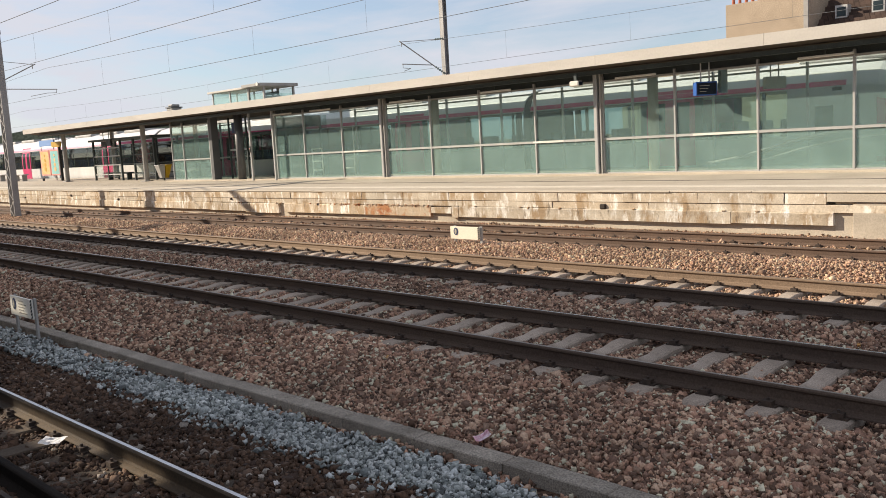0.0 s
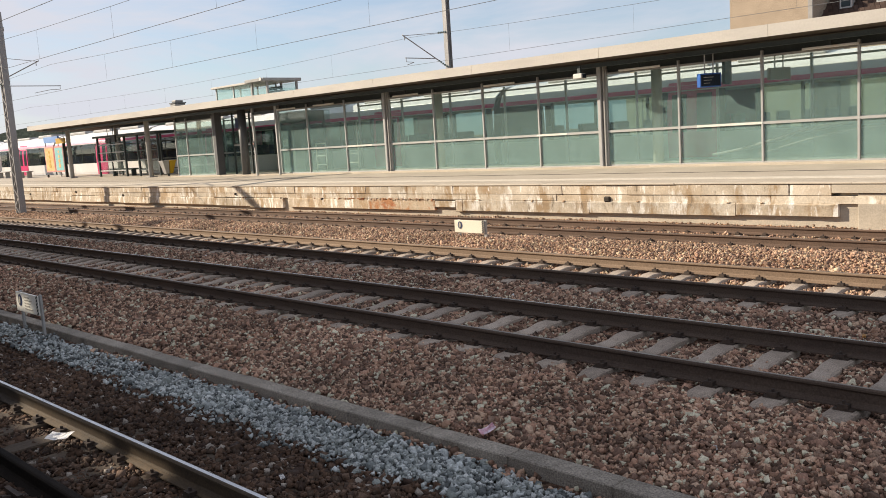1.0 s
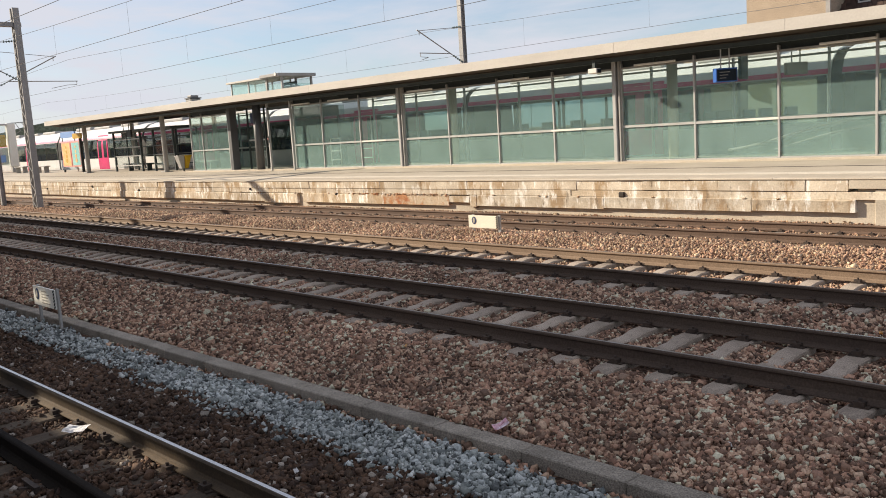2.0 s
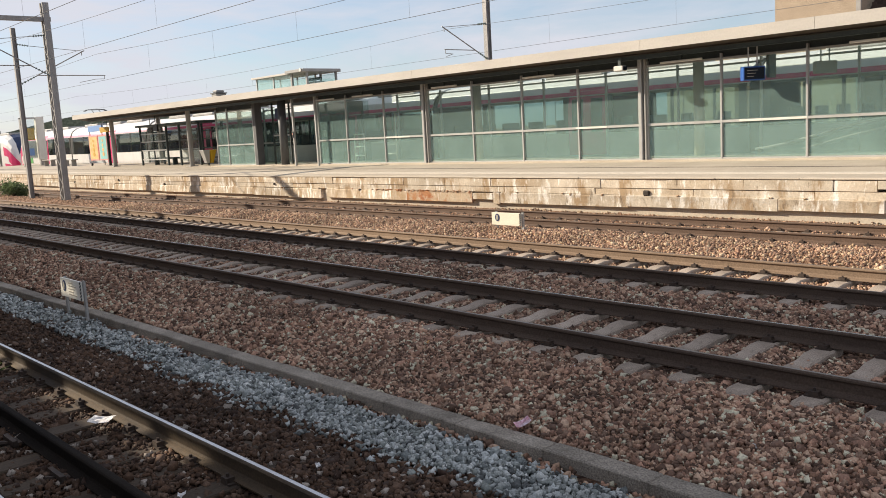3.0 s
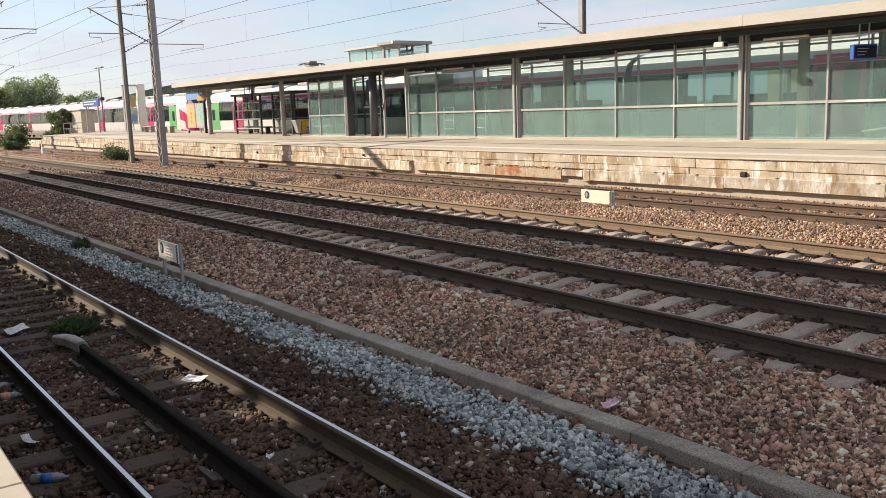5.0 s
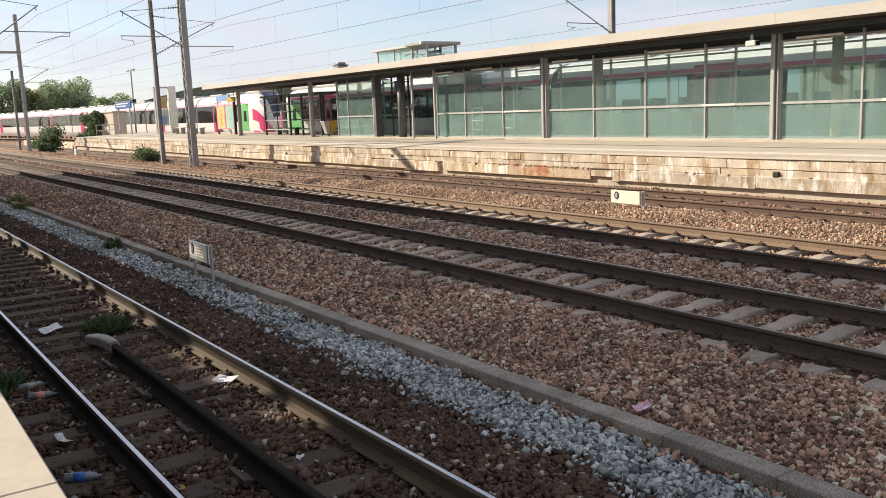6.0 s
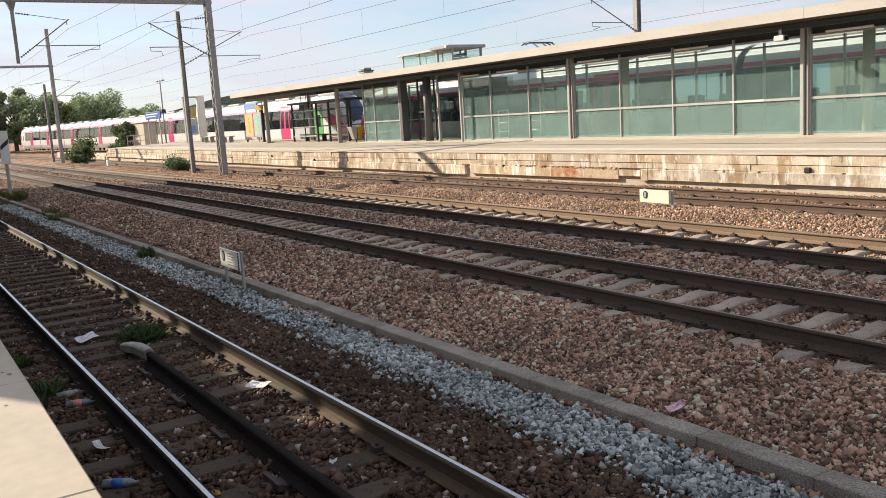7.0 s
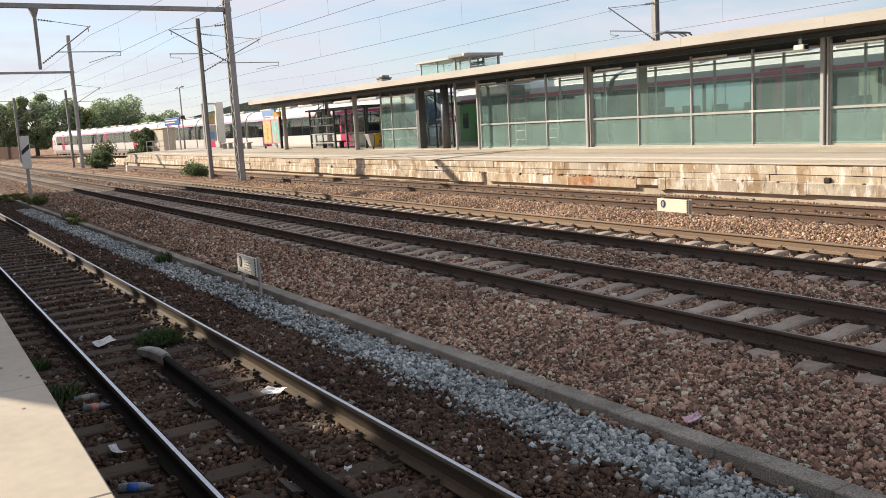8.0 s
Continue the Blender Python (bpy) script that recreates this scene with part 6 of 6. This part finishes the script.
# ---- buildings and distance ----
bd = thing("apartment_block", "ochre rendered house with a dark tiled roof and chimney pots", "building")
box_part("gable_wall", (-30.7, -24.9, 60, 66, 0, 10.9), STUCCO, bd)
box_part("drain_pipe", (-25.05, -24.75, 59.85, 60.0, 0, 14), STEEL_GREY, bd)
box_part("wall", (-24.9, -5, 61, 72, 0, 8.2), STUCCO, bd)
bm = bmesh.new()
plate(bm, [(-24.75, 60.5, 8.0), (-5, 60.5, 8.0), (-5, 66.5, 13.0), (-24.75, 66.5, 13.0)], (0, 0.15, 0.18))
roof = part("roof", bm, TILE, bd)
rb = bmesh.new()
for j in range(22):
    f = j / 22
    for i in range(60):
        x = -24.7 + 0.33 * i + (0.16 if j % 2 else 0)
        y, z = 60.47 + 6.0 * f, 8.02 + 5.0 * f
        quadbox(rb, x, x + 0.31, y - 0.03, y + 0.28, z + 0.02, z + 0.26)
part("tiles", rb, TILE, roof, kind="stuff")
for i, (x, f) in enumerate(((-23.6, 0.2), (-21.3, 0.22), (-18.5, 0.35), (-20.0, 0.55))):
    y, z = 60.4 + 6 * f, 8.2 + 5 * f
    sk = box_part("skylight", (x, x + 0.8, y - 0.1, y + 0.6, z - 0.1, z + 0.75), STEEL_PALE, bd)
    box_part("pane", (x + 0.1, x + 0.7, y - 0.12, y - 0.09, z, z + 0.6), TRAIN_GLASS, sk)
for k in range(9):
    bm = bmesh.new()
    x = -30.3 + 0.48 * k
    tube(bm, (x, 60.4, 10.9), (x, 60.4, 11.35), 0.12, 0.09, n=8)
    part("chimney_pot", bm, TERRACOTTA, bd)
for x, y, h in ((-38.2, 60, 8.3), (-64, 75, 8.2)):
    an = thing("roof_aerial", "thin television aerial above the roofs", "aerial", group="aerials")
    bm = bmesh.new()
    tube(bm, (x, y, 0), (x, y, h), 0.05, n=5)
    for k in range(3):
        tube(bm, (x - 0.9 + 0.2 * k, y, h - 0.15 - 0.2 * k), (x + 0.9 - 0.2 * k, y, h - 0.15 - 0.2 * k), 0.025, n=4)
    part("mast", bm, WIRE, an)
hs = thing("distant_house", "house hidden behind the canopy with chimney pots", "building")
box_part("wall", (-41, -35, 62, 70, 0, 6.9), STUCCO, hs)
for k in range(6):
    bm = bmesh.new()
    tube(bm, (-39.6 + 0.5 * k, 62.5, 6.9), (-39.6 + 0.5 * k, 62.5, 7.35), 0.12, n=8)
    part("chimney_pot", bm, TERRACOTTA, hs)
fence = thing("line_side_fence", "brown wooden fence along the curve", "fence")
bm = bmesh.new()
quadbox(bm, -0.09, 0.09, -0.03, 0.03, 0, 2.4)
pale_me = mesh_of("fence_pale", bm, FENCE_WOOD)
for k in range(150):
    piece("fence_pale", pale_me, fence, pose(-178 - 0.32 * k, 19.5 - 0.09 * k, -0.1 + 0.004 * k, 0, 0, 15))
hb = bmesh.new()
rings = []
for k in range(40):
    a = radians(48 + 44 * k / 39)
    d = 1000
    h = 16 + 26 * math.exp(-((k - 14) / 9.0) ** 2) + 5 * math.sin(k * 0.7) * math.exp(-((k - 14) / 14.0) ** 2)
    p = Vector((-math.sin(a) * d, math.cos(a) * d, 0))
    rings.append([(p.x, p.y, -5), (p.x, p.y, h), (p.x * 1.3, p.y * 1.3, h * 0.9), (p.x * 1.3, p.y * 1.3, -5)])
loft(hb, rings)
hill = tagged(new("distant_hill", mesh_of("distant_hill", hb, HILL)), "low wooded hill on the horizon", "hill", kind="structure")

# ---- loose stones ----
CUBE = np.array([(x, y, z) for x in (-1, 1) for y in (-1, 1) for z in (-1, 1)], float) * 0.72
CUBE_F = np.array([(0, 1, 3), (0, 3, 2), (4, 6, 7), (4, 7, 5), (0, 4, 5), (0, 5, 1), (2, 3, 7), (2, 7, 6), (0, 2, 6), (0, 6, 4), (1, 5, 7), (1, 7, 3)])
OCT = np.array([(1, 0, 0), (0, 1, 0), (-1, 0, 0), (0, -1, 0), (0, 0, 1), (0.2, 0.1, -1)], float)
OCT_F = np.array([(0, 1, 4), (1, 2, 4), (2, 3, 4), (3, 0, 4), (1, 0, 5), (2, 1, 5), (3, 2, 5), (0, 3, 5)])


def scatter(name, label, material, areas, size, seed, base, faces, lift=0.4, zoff=0.0, bury=0.0, fray=0.0, lean=0.0):
    """Stones strewn over areas (x0, x1, y0, y1, stones to the square metre), clear of sleepers."""
    rng = np.random.default_rng(seed)
    allp = []
    for x0, x1, y0, y1, dens in areas:
        n = int((x1 - x0) * (y1 - y0) * dens)
        p = np.stack([x0 + (x1 - x0) * rng.random(n), y0 + (y1 - y0) * rng.random(n)], 1)
        p[:, 1] += fray * rng.normal(size=n)
        p[:, 1] += 0.04 * np.sin(p[:, 0] * 5) + 0.03 * np.sin(p[:, 0] * 13)
        p[:, 1] -= lean * drift(p[:, 0])
        allp.append(p)
    p = np.concatenate(allp)
    keep = np.ones(len(p), bool)
    for yc, slope, xs, pitch, half in TRACKS:
        dy = p[:, 1] - (yc + slope * (p[:, 0] + 8))
        dx = np.abs((p[:, 0] - xs[0] + pitch / 2) % pitch - pitch / 2)
        keep &= ~((np.abs(dy) < half - 0.02) & (dx < 0.14) & (rng.random(len(p)) > bury))
        keep &= ~(np.abs(np.abs(dy) - 0.7525) < 0.1)
    keep &= np.abs(p[:, 1] + drift(p[:, 0]) - 4.965) > 0.096
    p = p[keep]
    n, m = len(p), len(base)
    s = size * np.exp(rng.normal(-0.12, 0.28, (n, 1, 1))) * (0.5 + 0.95 * rng.random((n, 1, 3)))
    v = base[None] * (0.62 + 0.68 * rng.random((n, m, 1))) * s
    q = rng.normal(size=(n, 4))
    q /= np.linalg.norm(q, axis=1, keepdims=True)
    w, x, y, z = q.T
    rot = np.stack([1 - 2 * (y * y + z * z), 2 * (x * y - z * w), 2 * (x * z + y * w), 2 * (x * y + z * w), 1 - 2 * (x * x + z * z), 2 * (y * z - x * w),
                    2 * (x * z - y * w), 2 * (y * z + x * w), 1 - 2 * (x * x + y * y)], 1).reshape(n, 3, 3)
    v = np.einsum("nij,nmj->nmi", rot, v)
    g = bed_z(p[:, 0], p[:, 1]) + lumps(p[:, 0], p[:, 1]) + zoff + size * lift * rng.random(n)
    v += np.stack([p[:, 0], p[:, 1], g], 1)[:, None]
    f = faces[None] + (np.arange(n) * m)[:, None, None]
    ob = new(name, raw_mesh(name, v.reshape(-1, 3), f.reshape(-1, 3), material))
    return tagged(ob, label, "ballast", kind="stuff")


scatter("brown_stones", "brown and pinkish ballast stones in the shade", BALLAST, [(-9, -1.2, 5.0, 7.3, 2150), (-9.5, -1.8, 7.3, 9.6, 1650)], 0.0215, 1, CUBE, CUBE_F, lift=1.5, zoff=-0.010, bury=0.05)
scatter("brown_stones", "brown ballast stones farther along the shaded tracks", BALLAST, [(-15, -9, 4.95, 9.6, 1150), (-24, -15, 4.95, 9.6, 620), (-17, -2.4, 9.6, 11.2, 900), (-24, -17, 9.6, 11.2, 560)], 0.0245, 2, CUBE, CUBE_F, lift=1.6, zoff=-0.010, bury=0.05)
scatter("brown_stones", "brown ballast stones far along the shaded tracks", BALLAST, [(-48, -24, 4.9, 11.2, 140), (-80, -48, 4.9, 11.2, 35)], 0.034, 7, OCT, OCT_F, lift=0.9, zoff=-0.01, bury=0.06)
scatter("sunlit_stones", "sunlit tan ballast stones before the far platform", BALLAST_SUN, [(-26, -3, 11.2, 13.0, 480), (-36, -3.5, 13.0, 15.6, 560), (-36, -5, 15.6, 18.1, 210), (-88, -36, 11.2, 18.0, 40)], 0.027, 3, OCT, OCT_F, lift=0.9, bury=0.05)
scatter("dark_stones", "dark brown ballast stones round the nearest track", BALLAST_DARK, [(-11, -0.9, 0.6, 4.2, 900), (-26, -11, 0.6, 4.2, 300), (-52, -26, 0.6, 4.2, 70)], 0.023, 4, CUBE, CUBE_F, lift=1.1, bury=0.45)
scatter("grey_gravel", "blue-grey gravel strip along the kerb", GRAVEL, [(-10, -0.8, 4.18, 4.74, 1750), (-10, -0.8, 3.95, 4.4, 230), (-40, -10, 4.15, 4.76, 620)], 0.0215, 5, CUBE, CUBE_F, lift=1.9, zoff=0.010, fray=0.03, lean=1.0)
scatter("dark_stones", "dark stones washed against the kerb", BALLAST, [(-12, -0.8, 4.72, 4.86, 330)], 0.022, 6, CUBE, CUBE_F, lift=0.9, zoff=0.02, lean=1.0)


# ---- what moves ----
def motions():
    for car, at in CARS:
        rows = []
        for k in range(17):
            t = 0.5 * k
            px, py, pz, pa = on_line(at + run_of(t))
            rows.append((t, pose(px, py, pz, 0, 0, pa)))
        walk(car, rows)


motions()
